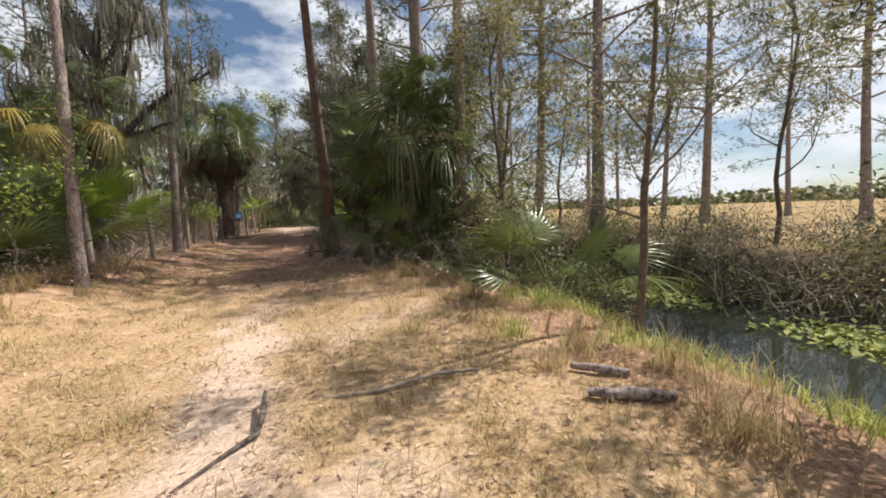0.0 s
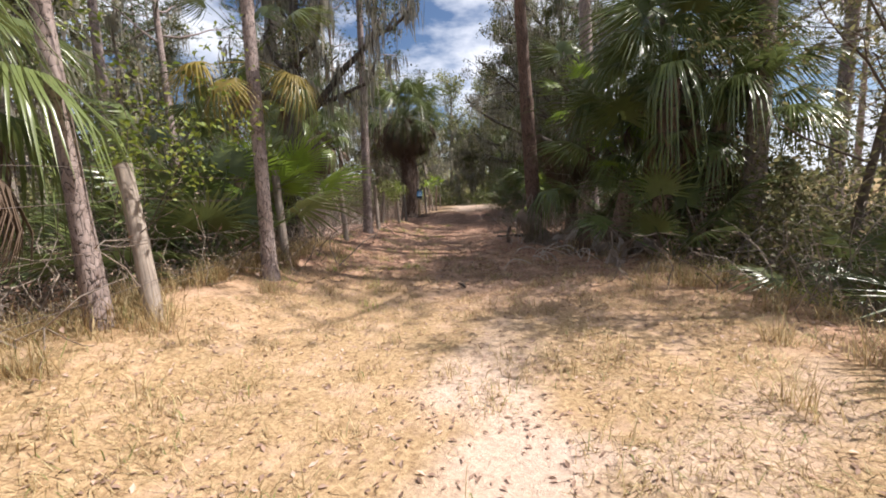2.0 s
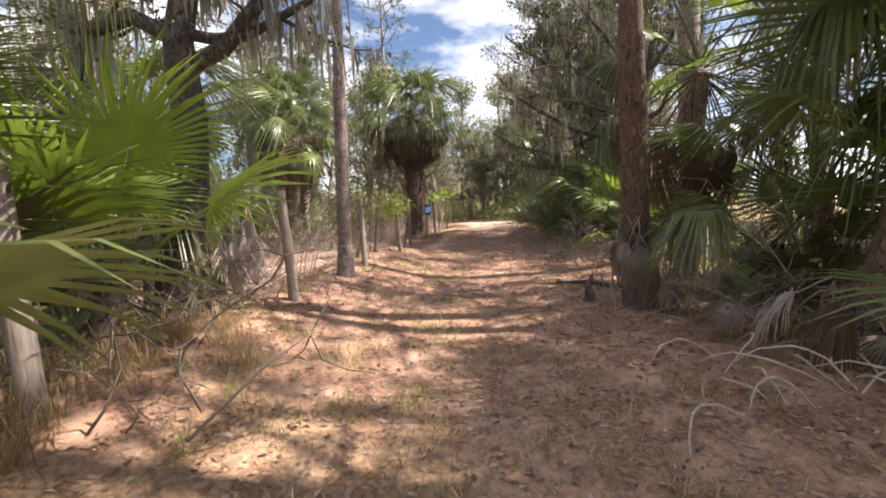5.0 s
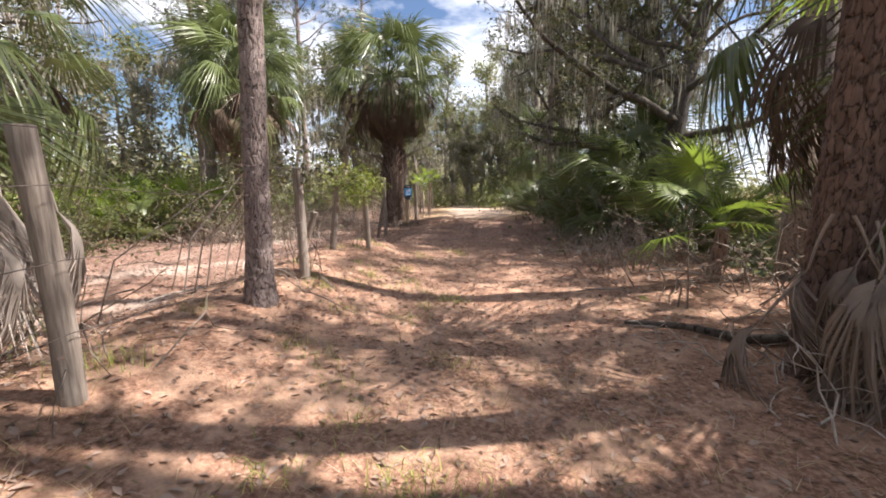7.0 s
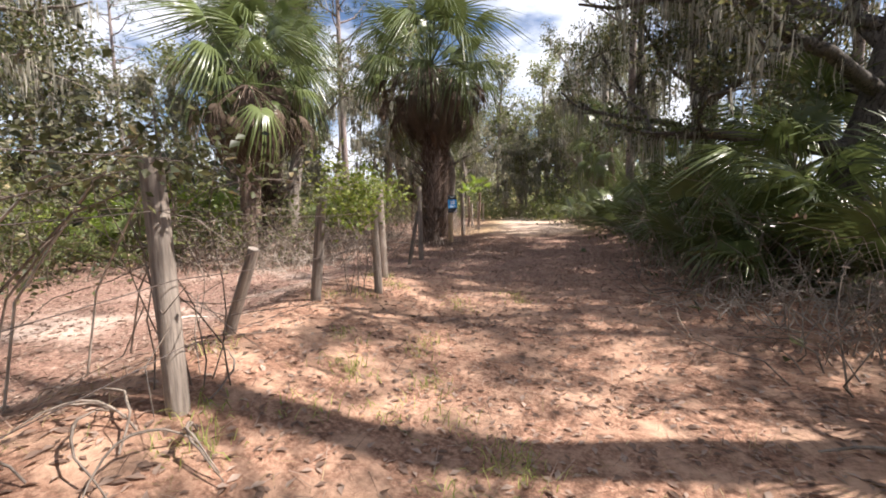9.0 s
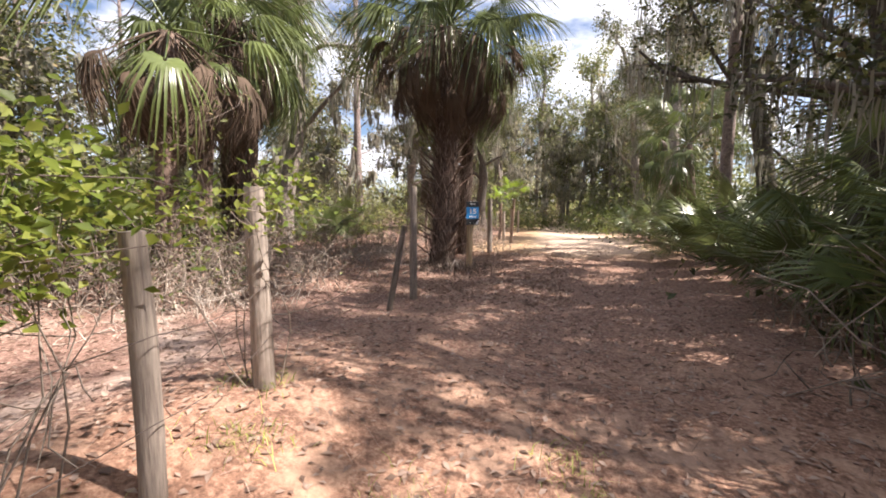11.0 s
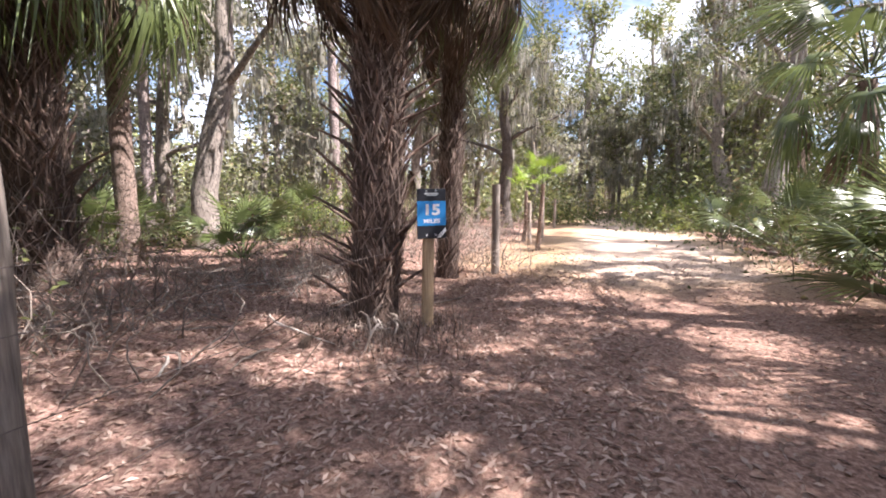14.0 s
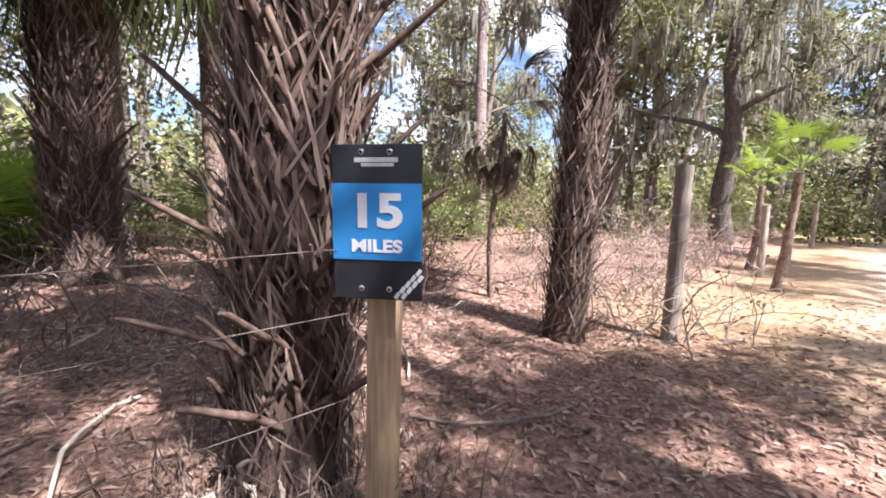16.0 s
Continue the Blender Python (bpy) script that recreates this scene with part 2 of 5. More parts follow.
def ground_material():
    m, nt, bsdf, out = shader("trail_ground")

    def attr(name):
        a = nt.nodes.new("ShaderNodeAttribute")
        a.attribute_name = name
        return a.outputs["Fac"]
    fine = noise_node(nt, 28.0, 8.0, None, 0.7)
    mid = noise_node(nt, 3.3, 6.0, None, 0.65)
    straw = ramp_node(nt, fine, [(0.3, (0.2, 0.125, 0.075)), (0.48, (0.39, 0.265, 0.145)), (0.7, (0.6, 0.445, 0.265))])
    straw = mix_node(nt, ramp_node(nt, mid, [(0.5, (0, 0, 0)), (0.68, (0.8, 0.8, 0.8))]), straw, (0.55, 0.385, 0.27))
    sand = ramp_node(nt, fine, [(0.3, (0.47, 0.345, 0.275)), (0.6, (0.69, 0.545, 0.455))])
    litter = ramp_node(nt, fine, [(0.3, (0.09, 0.052, 0.038)), (0.5, (0.32, 0.178, 0.12)), (0.7, (0.6, 0.385, 0.27))])
    litter = mix_node(nt, ramp_node(nt, mid, [(0.45, (0, 0, 0)), (0.65, (0.9, 0.9, 0.9))]), litter, (0.61, 0.395, 0.275))
    field = ramp_node(nt, noise_node(nt, 0.35, 8.0), [(0.3, (0.16, 0.13, 0.05)), (0.5, (0.3, 0.21, 0.1)), (0.7, (0.4, 0.28, 0.14))])
    mud = ramp_node(nt, fine, [(0.3, (0.03, 0.03, 0.018)), (0.7, (0.1, 0.085, 0.05))])
    mulch = ramp_node(nt, fine, [(0.3, (0.075, 0.042, 0.033)), (0.5, (0.28, 0.17, 0.132)), (0.72, (0.58, 0.405, 0.32))])
    litter = mix_node(nt, attr("mulch"), litter, mulch)
    col = mix_node(nt, attr("litter"), straw, litter)
    col = mix_node(nt, attr("sand"), col, sand)
    col = mix_node(nt, attr("field"), col, field)
    col = mix_node(nt, attr("mud"), col, mud)
    nt.links.new(col, bsdf.inputs["Base Color"])
    bsdf.inputs["Roughness"].default_value = 0.95
    bsdf.inputs["Specular IOR Level"].default_value = 0.15
    h = mix_node(nt, 0.5, fine, mid)
    bump_node(nt, bsdf, h, 0.8, 0.05)
    return m


M_GROUND = ground_material()


def water_material():
    m, nt, bsdf, out = shader("canal_water")
    bsdf.inputs["Base Color"].default_value = (0.02, 0.025, 0.02, 1)
    bsdf.inputs["Roughness"].default_value = 0.04
    bsdf.inputs["IOR"].default_value = 1.33
    bump_node(nt, bsdf, noise_node(nt, 5.0, 3.0), 0.06, 0.02)
    return m


M_WATER = water_material()

# ---------- plan: u metres to the right of the fence line, s metres along it ----------
AX, AY = math.sin(radians(18.24)), math.cos(radians(18.24))


def plan(u, s):
    return -5.35 + AY * u - AX * s, 4.76 + AX * u + AY * s


def to_plan(x, y):
    return (x + 5.35) * AY + (y - 4.76) * AX, -(x + 5.35) * AX + (y - 4.76) * AY


def smooth(a, b, v):
    t = np.clip((v - a) / (b - a), 0, 1)
    return t * t * (3 - 2 * t)


def ripple(x, y):
    return (np.sin(x * 1.7 + 1.3 * np.sin(y * 0.9)) * np.sin(y * 1.3 + 0.7 * np.sin(x * 1.1)) + 0.5 * np.sin(x * 3.9 + y * 2.3) * np.sin(y * 4.7 - x * 1.9))


WATER_Z = -0.6


def height(x, y):
    u, s = to_plan(x, y)
    z = 0.012 * np.clip(s + 5, -5, 40)
    z = z + (0.34 - 0.42 * smooth(11.5, 16.5, s)) * np.exp(-((u + 0.35) / 1.0) ** 2) - 0.06 * np.exp(-((u - 2.4) / 1.2) ** 2)
    z = z + 0.1 * smooth(4.2, 5.6, u) * smooth(3, 8, s)
    wob = 0.35 * np.sin(s * 0.7) + 0.2 * np.sin(s * 1.9 + 1)
    z = z - (z + 1.25) * smooth(6.1, 9.0, u + wob * 0.6) * (1 - smooth(10.2, 12.4, u + wob))
    z = z + (0.28 - 0.18 * smooth(14, 22, u)) * smooth(10.8, 13, u) - 0.012 * np.clip(s + 5, 0, 40) * smooth(11, 16, u)
    z = z + 0.018 * ripple(x, y) + 0.008 * ripple(x * 3.1, y * 3.1)
    return z


def H(x, y):
    return float(height(np.float64(x), np.float64(y)))


# ---------- mesh tools ----------
class Build:
    """Gathers vertices and faces, and makes one mesh of them."""

    def __init__(self):
        self.v, self.f, self.n = [], [], 0

    def add(self, verts, faces):
        verts = np.asarray(verts, float).reshape(-1, 3)
        self.v.append(verts)
        self.f.append(np.asarray(faces, np.int64) + self.n)
        self.n += len(verts)

    def tube(self, pts, radii, sides=6, cap=True, rough=0.0, rng=None, lobes=0):
        pts = np.asarray(pts, float)
        n = len(pts)
        tan = np.gradient(pts, axis=0)
        tan /= np.linalg.norm(tan, axis=1)[:, None] + 1e-9
        ref = np.array([0.0, 0, 1]) if abs(tan[0][2]) < 0.8 else np.array([1.0, 0, 0])
        a = np.cross(tan, ref)
        a /= np.linalg.norm(a, axis=1)[:, None] + 1e-9
        b = np.cross(tan, a)
        ang = np.linspace(0, 2 * np.pi, sides, endpoint=False)
        rad = np.repeat(np.asarray(radii, float)[:, None], sides, 1)
        if rough and rng is not None:
            rad = rad * (1 + rough * rng.uniform(-1, 1, rad.shape))
        if lobes:
            rad = rad * (1 + 0.07 * np.sin(ang * lobes)[None, :])
        ring = pts[:, None] + rad[..., None] * (np.cos(ang)[None, :, None] * a[:, None] + np.sin(ang)[None, :, None] * b[:, None])
        i, j = np.meshgrid(np.arange(n - 1), np.arange(sides), indexing="ij")
        k = (j + 1) % sides
        q = np.stack([i * sides + j, i * sides + k, (i + 1) * sides + k, (i + 1) * sides + j], -1).reshape(-1, 4)
        self.add(ring.reshape(-1, 3), q)
        if cap:
            for r in (0, n - 1):
                c = self.n
                tri = [[sides, jj, (jj + 1) % sides] for jj in range(sides)]
                self.add(np.vstack([ring[r], pts[r]]), tri)

    def leaves(self, centre, size, rng, up=0.5, slim=0.45, droop=0.0):
        """Folded four-sided leaves about the given places."""
        c = np.asarray(centre, float)
        n = len(c)
        nor = rng.normal(size=(n, 3))
        nor[:, 2] = np.abs(nor[:, 2]) + up
        nor /= np.linalg.norm(nor, axis=1)[:, None]
        t = rng.normal(size=(n, 3))
        t[:, 2] -= droop
        t -= nor * (t * nor).sum(1)[:, None]
        t /= np.linalg.norm(t, axis=1)[:, None] + 1e-9
        b = np.cross(nor, t)
        L = (size * rng.uniform(0.65, 1.35, n))[:, None]
        w = L * slim
        v = np.stack([c - t * L * 0.5, c + b * w * 0.5 + nor * w * 0.15, c + t * L * 0.5 - nor * L * 0.1, c - b * w * 0.5 + nor * w * 0.15], 1)
        base = np.arange(n)[:, None] * 4
        f = np.concatenate([base + np.array([[0, 1, 2]]), base + np.array([[0, 2, 3]])], 0)
        self.add(v.reshape(-1, 3), f)

    def blades(self, root, length, width, rng, lean=0.5, flat=False):
        """Bent grass blades: a strip of two quads and a tip."""
        r = np.asarray(root, float)
        n = len(r)
        ang = rng.uniform(0, 2 * np.pi, n)
        d = np.stack([np.cos(ang), np.sin(ang), np.zeros(n)], 1)
        side = np.stack([-np.sin(ang), np.cos(ang), np.zeros(n)], 1)
        L = (length * rng.uniform(0.5, 1.3, n))[:, None]
        ln = (lean * rng.uniform(0.3, 1.4, n))[:, None]
        up = np.array([0, 0, 1.0])
        w = width * rng.uniform(0.6, 1.3, n)[:, None]
        a1, a2 = (np.clip(ln, 0.9, 1.5), np.clip(ln + 0.15, 1.0, 1.62)) if flat else (ln * 0.6, ln * 1.5)
        p1 = r + L * 0.5 * (d * np.sin(a1) + up * np.cos(a1))
        p2 = p1 + L * 0.5 * (d * np.sin(a2) + up * np.cos(a2))
        v = np.stack([r - side * w * 0.5, r + side * w * 0.5, p1 - side * w * 0.4, p1 + side * w * 0.4, p2], 1)
        base = np.arange(n)[:, None] * 5
        f = np.concatenate([base + np.array([[0, 1, 3]]), base + np.array([[0, 3, 2]]), base + np.array([[2, 3, 4]])], 0)
        self.add(v.reshape(-1, 3), f)

    def mesh(self, name, smooth_shade=True):
        me = bpy.data.meshes.new(name)
        v = np.concatenate(self.v)
        me.vertices.add(len(v))
        me.vertices.foreach_set("co", v.astype(np.float32).ravel())
        loops = np.concatenate([f.ravel() for f in self.f])
        totals = np.concatenate([np.full(len(f), f.shape[1]) for f in self.f])
        starts = np.concatenate([[0], np.cumsum(totals)[:-1]])
        me.loops.add(len(loops))
        me.loops.foreach_set("vertex_index", loops.astype(np.int32))
        me.polygons.add(len(totals))
        me.polygons.foreach_set("loop_start", starts.astype(np.int32))
        if smooth_shade:
            me.polygons.foreach_set("use_smooth", np.ones(len(totals), bool))
        me.update(calc_edges=True)
        return me


def part(name, data, material, parent=None, label="", m=None):
    """Links a mesh (or what a Build or bmesh holds) as one object under a thing or a part."""
    if isinstance(data, Build):
        data = data.mesh(name)
    elif isinstance(data, bmesh.types.BMesh):
        bm, data = data, bpy.data.meshes.new(name)
        bm.to_mesh(data)
        bm.free()
    if material and not data.materials:
        data.materials.append(material)
    ob = new(name, data)
    ob.parent = parent
    if m is not None:
        ob.matrix_basis = m
    if label:
        ob["label"] = label
    return ob


def base_at(name, u=None, s=None, xy=None, turn=0.0, sink=0.0, size=1.0):
    x, y = xy if xy else plan(u, s)
    e = new(name)
    e.matrix_basis = spot(x, y, turn, sink, size)
    return e


def spot(x, y, turn=0.0, sink=0.0, size=1.0, tip=0.0):
    return pose(x, y, H(x, y) - sink, tip, 0, turn) @ Matrix.Scale(size, 4)


# ---------- ground, water ----------
def axis_lines(lo, hi, a, b, step):
    inner = np.arange(a, b, step)
    left, right, d = [], [], step
    p = a
    while p > lo:
        d *= 1.18
        p -= d
        left.append(p)
    p, d = inner[-1], step
    while p < hi:
        d *= 1.18
        p += d
        right.append(p)
    return np.concatenate([left[::-1], inner, right])


def build_ground():
    us, ss = axis_lines(-900, 1500, -6, 12.5, 0.11), axis_lines(-600, 1500, -6, 26, 0.15)
    U, S = np.meshgrid(us, ss, indexing="ij")
    X, Y = -5.35 + AY * U - AX * S, 4.76 + AX * U + AY * S
    Z = height(X, Y)
    n1, n2 = U.shape
    b = Build()
    i, j = np.meshgrid(np.arange(n1 - 1), np.arange(n2 - 1), indexing="ij")
    q = np.stack([i * n2 + j, (i + 1) * n2 + j, (i + 1) * n2 + j + 1, i * n2 + j + 1], -1).reshape(-1, 4)
    b.add(np.stack([X, Y, Z], -1), q)
    me = b.mesh("ground")
    rp = ripple(X * 0.8, Y * 0.8)
    r2 = ripple(X * 2.3 + 4, Y * 2.3)
    litter = smooth(0.2, 5.0, S + 0.8 * rp + (np.abs(U - 2.2) * 0.5)) * (1 - smooth(22.5, 25, S + 0.6 * rp)) + 0.5 * smooth(25, 30, S) * (smooth(0.6, 1.2, np.abs(U - 2.8) / 2.5))
    litter = np.clip(litter + smooth(0.4, 1.8, -U) + smooth(5.2, 6.2, U), 0, 1)
    sand = smooth(0.15, 0.75, 1 - np.abs(U - 3.0 - 0.15 * rp) / 0.55 + 0.25 * r2) * (1 - smooth(-0.9, 1.2, S)) * 0.75
    sand = sand + 0.45 * smooth(0.5, 1.1, rp + 0.4 * r2) * (1 - smooth(0, 4, S)) * smooth(1.0, 2.0, U)
    sand = sand + 0.65 * smooth(23.0, 25.5, S + 0.5 * rp) * (1 - smooth(1.0, 2.6, np.abs(U - 3.2)))
    # Sandy clearing behind the fence; its sunlit brightness is put into the sand colour.
    sand = sand + 0.85 * smooth(-0.3, 0.5, rp) * smooth(0.9, 1.7, -U) * (1 - smooth(3.2, 4.6, -U)) * smooth(5, 8, S) * (1 - smooth(14, 16, S))
    field = smooth(11.5, 14, U)
    mud = smooth(7.4, 8.6, U) * (1 - 0.75 * smooth(11.6, 14, U)) * (1 - smooth(14, 20, U))
    for key, val in (("litter", litter), ("sand", sand), ("field", field), ("mud", mud), ("mulch", np.clip(smooth(11, 17, S + 0.7 * rp) * 0.75 + smooth(0.2, 1.5, -U) * smooth(6, 12, S), 0, 1))):
        a = me.attributes.new(key, "FLOAT", "POINT")
        a.data.foreach_set("value", np.clip(val, 0, 1).astype(np.float32).ravel())
    g = part("ground", me, M_GROUND)
    tagged(g, "sandy trail and field with dry straw grass and brown leaf litter", "ground", kind="structure")


build_ground()
bw = Build()
ws = np.arange(-200, 201, 4.0)
wv = [(*plan(u, s), WATER_Z) for s in ws for u in (6.6, 12.6)]
bw.add(wv, [(2 * k, 2 * k + 1, 2 * k + 3, 2 * k + 2) for k in range(len(ws) - 1)])
tagged(part("water", bw, M_WATER), "still dark canal water reflecting sky beside the trail", "water", kind="structure")


# ---------- fan palms ----------
def fan_frond(seed, petiole=1.0, blade=0.75, count=34, spread=125, sag=0.5, fold=0.35, collapse=1.0, wide=0.05):
    """One fan leaf: stalk along +y from the origin, leaflets spreading from its end."""
    rng = np.random.default_rng(seed)
    b = Build()
    ts = np.linspace(0, 1, 5)
    stalk = np.stack([0.04 * ts ** 2 * rng.uniform(-1, 1), ts * petiole, -0.12 * petiole * ts ** 2], 1)
    b.tube(stalk, 0.017 - 0.009 * ts, 4, False)
    hub = stalk[-1]
    half = radians(spread) * collapse

    def place(f, t, L, bend):
        a = half * f
        d = np.array([np.sin(a), np.cos(a), 0])
        start = hub + np.array([0, 0.14 * blade * (1 - abs(f)) - 0.02, 0])
        drop = -bend * L * max(0.0, t - 0.3) ** 1.6 * 1.5 + 0.1 * abs(f) * L * t - 0.16 * L * t * (1 - abs(f))
        return start + d * L * t * (1 - 0.18 * bend * t) + np.array([0, 0, drop])

    def reach_of(f):
        return blade * (1.06 - 0.4 * abs(f) ** 2.2)
    # pleated blade near the stalk, one sheet
    ridge = []
    for k in range(2 * count + 1):
        f = k / count - 1
        up = 0.0 if k % 2 else fold * wide * 0.8
        for t in (0.03, 0.3):
            ridge.append(place(f, t, reach_of(f), sag) + np.array([0, 0, up * t * 2]))
    n0 = b.n
    q = [(2 * k, 2 * k + 2, 2 * k + 3, 2 * k + 1) for k in range(2 * count)]
    b.add(ridge, q)
    # free leaflet ends
    verts, quads, tris = [], [], []
    for k in range(count):
        f = (2 * k + 1) / count - 1
        L = reach_of(f) * rng.uniform(0.86, 1.1)
        bend = sag * rng.uniform(0.6, 1.5)
        a = half * f
        side = np.array([np.cos(a), -np.sin(a), 0])
        w = 0.5 * wide * blade / 0.75
        up = np.array([0, 0, fold * w])
        c = place(f, 0.68, L, bend)
        tip = place(f + rng.normal() * 0.012, 1.0, L, bend)
        i0 = n0 + 2 * (2 * k) + 1
        j0 = len(verts)
        verts += [c - side * w * 0.5 + up, c, c + side * w * 0.5 + up, tip]
        o = n0 + len(ridge) + j0
        quads += [(i0, i0 + 2, o + 1, o), (i0 + 2, i0 + 4, o + 2, o + 1)]
        tris += [(o, o + 1, o + 3), (o + 1, o + 2, o + 3)]
    b.v.append(np.array(verts))
    b.n += len(verts)
    b.f += [np.array(quads), np.array(tris)]
    return b.mesh("frond", False)


FAN = [fan_frond(11, 1.15, 0.85, 44, 128, 0.75, 0.4, 1.0, 0.042), fan_frond(12, 1.3, 0.8, 40, 120, 1.2, 0.4, 1.0, 0.042), fan_frond(13, 1.0, 0.9, 44, 132, 1.0, 0.4, 1.0, 0.042)]
FAN_OLD = [fan_frond(21, 1.1, 0.8, 30, 120, 1.4, 0.5), fan_frond(22, 1.2, 0.85, 30, 110, 1.7, 0.5)]
FAN_DEAD = [fan_frond(31, 1.0, 0.8, 26, 75, 1.1, 0.8, 0.55, 0.045), fan_frond(32, 1.2, 0.75, 24, 70, 0.9, 0.8, 0.45, 0.045)]
FAN_FALLEN = [fan_frond(35, 0.9, 0.8, 30, 95, 0.12, 0.9, 0.8, 0.04), fan_frond(36, 0.8, 0.85, 30, 105, 0.3, 0.9, 0.75, 0.04)]
FAN_DRY = [fan_frond(37, 0.5, 0.85, 26, 75, 0.9, 0.8, 0.5, 0.04), fan_frond(38, 0.6, 0.8, 24, 70, 0.7, 0.8, 0.42, 0.04)]
FAN_PALE = [fan_frond(39, 0.45, 0.85, 26, 60, 0.9, 0.8, 0.42, 0.035), fan_frond(40, 0.5, 0.9, 24, 60, 0.7, 0.8, 0.36, 0.035)]
FAN_LOW = [fan_frond(41, 0.75, 0.6, 26, 115, 0.35), fan_frond(42, 0.9, 0.55, 24, 110, 0.5), fan_frond(43, 0.6, 0.62, 28, 120, 0.25)]
FAN_YELLOW = [fan_frond(51, 0.9, 0.85, 32, 120, 1.0)]
FAN_UP = [fan_frond(65, 0.75, 0.85, 40, 112, 0.22, 0.3), fan_frond(66, 0.85, 0.8, 38, 105, 0.3, 0.3)]
FAN_FRESH = [fan_frond(61, 0.6, 0.6, 26, 120, 0.3), fan_frond(62, 0.7, 0.55, 24, 110, 0.4)]
for group, mt in ((FAN, M_PALM), (FAN_OLD, M_PALM), (FAN_DEAD, M_PALM_DEAD), (FAN_FALLEN, M_FALLEN), (FAN_DRY, M_FALLEN), (FAN_PALE, M_PALE_FROND), (FAN_LOW, M_PALM), (FAN_YELLOW, M_PALM_YELLOW), (FAN_FRESH, M_PALM_FRESH), (FAN_UP, M_PALM_FRESH)):
    for me in group:
        me.materials.append(mt)


def set_fronds(thing, z, n, meshes, e0, e1, rng, name="frond", r0=0.08, dz=0.0, label="", size=1.0, turn0=0.0, span=360.0):
    """Fronds round a stem: elevations fall from e0 to e1 degrees, outwards by the golden angle."""
    for k in range(n):
        f = (k + 0.5) / n
        a = turn0 + (k * 137.5 + rng.uniform(-12, 12)) % span
        e = e0 + (e1 - e0) * f + rng.uniform(-7, 7)
        zz = z + dz * (1 - f)
        m = pose(0, 0, zz, 0, 0, a) @ pose(0, r0, 0, e, rng.uniform(-18, 18), 0) @ Matrix.Scale(size * rng.uniform(0.85, 1.12), 4)
        part(name, meshes[int(rng.integers(len(meshes)))], None, thing, label, m)


def stem_points(h, lean, rng, n=9, bow=0.15):
    ts = np.linspace(0, 1, n)
    off = lean * ts ** 1.3
    wob = bow * np.sin(ts * np.pi * rng.uniform(0.8, 1.6)) * rng.uniform(-1, 1)
    return np.stack([off + wob * 0.4, wob, ts * h], 1)


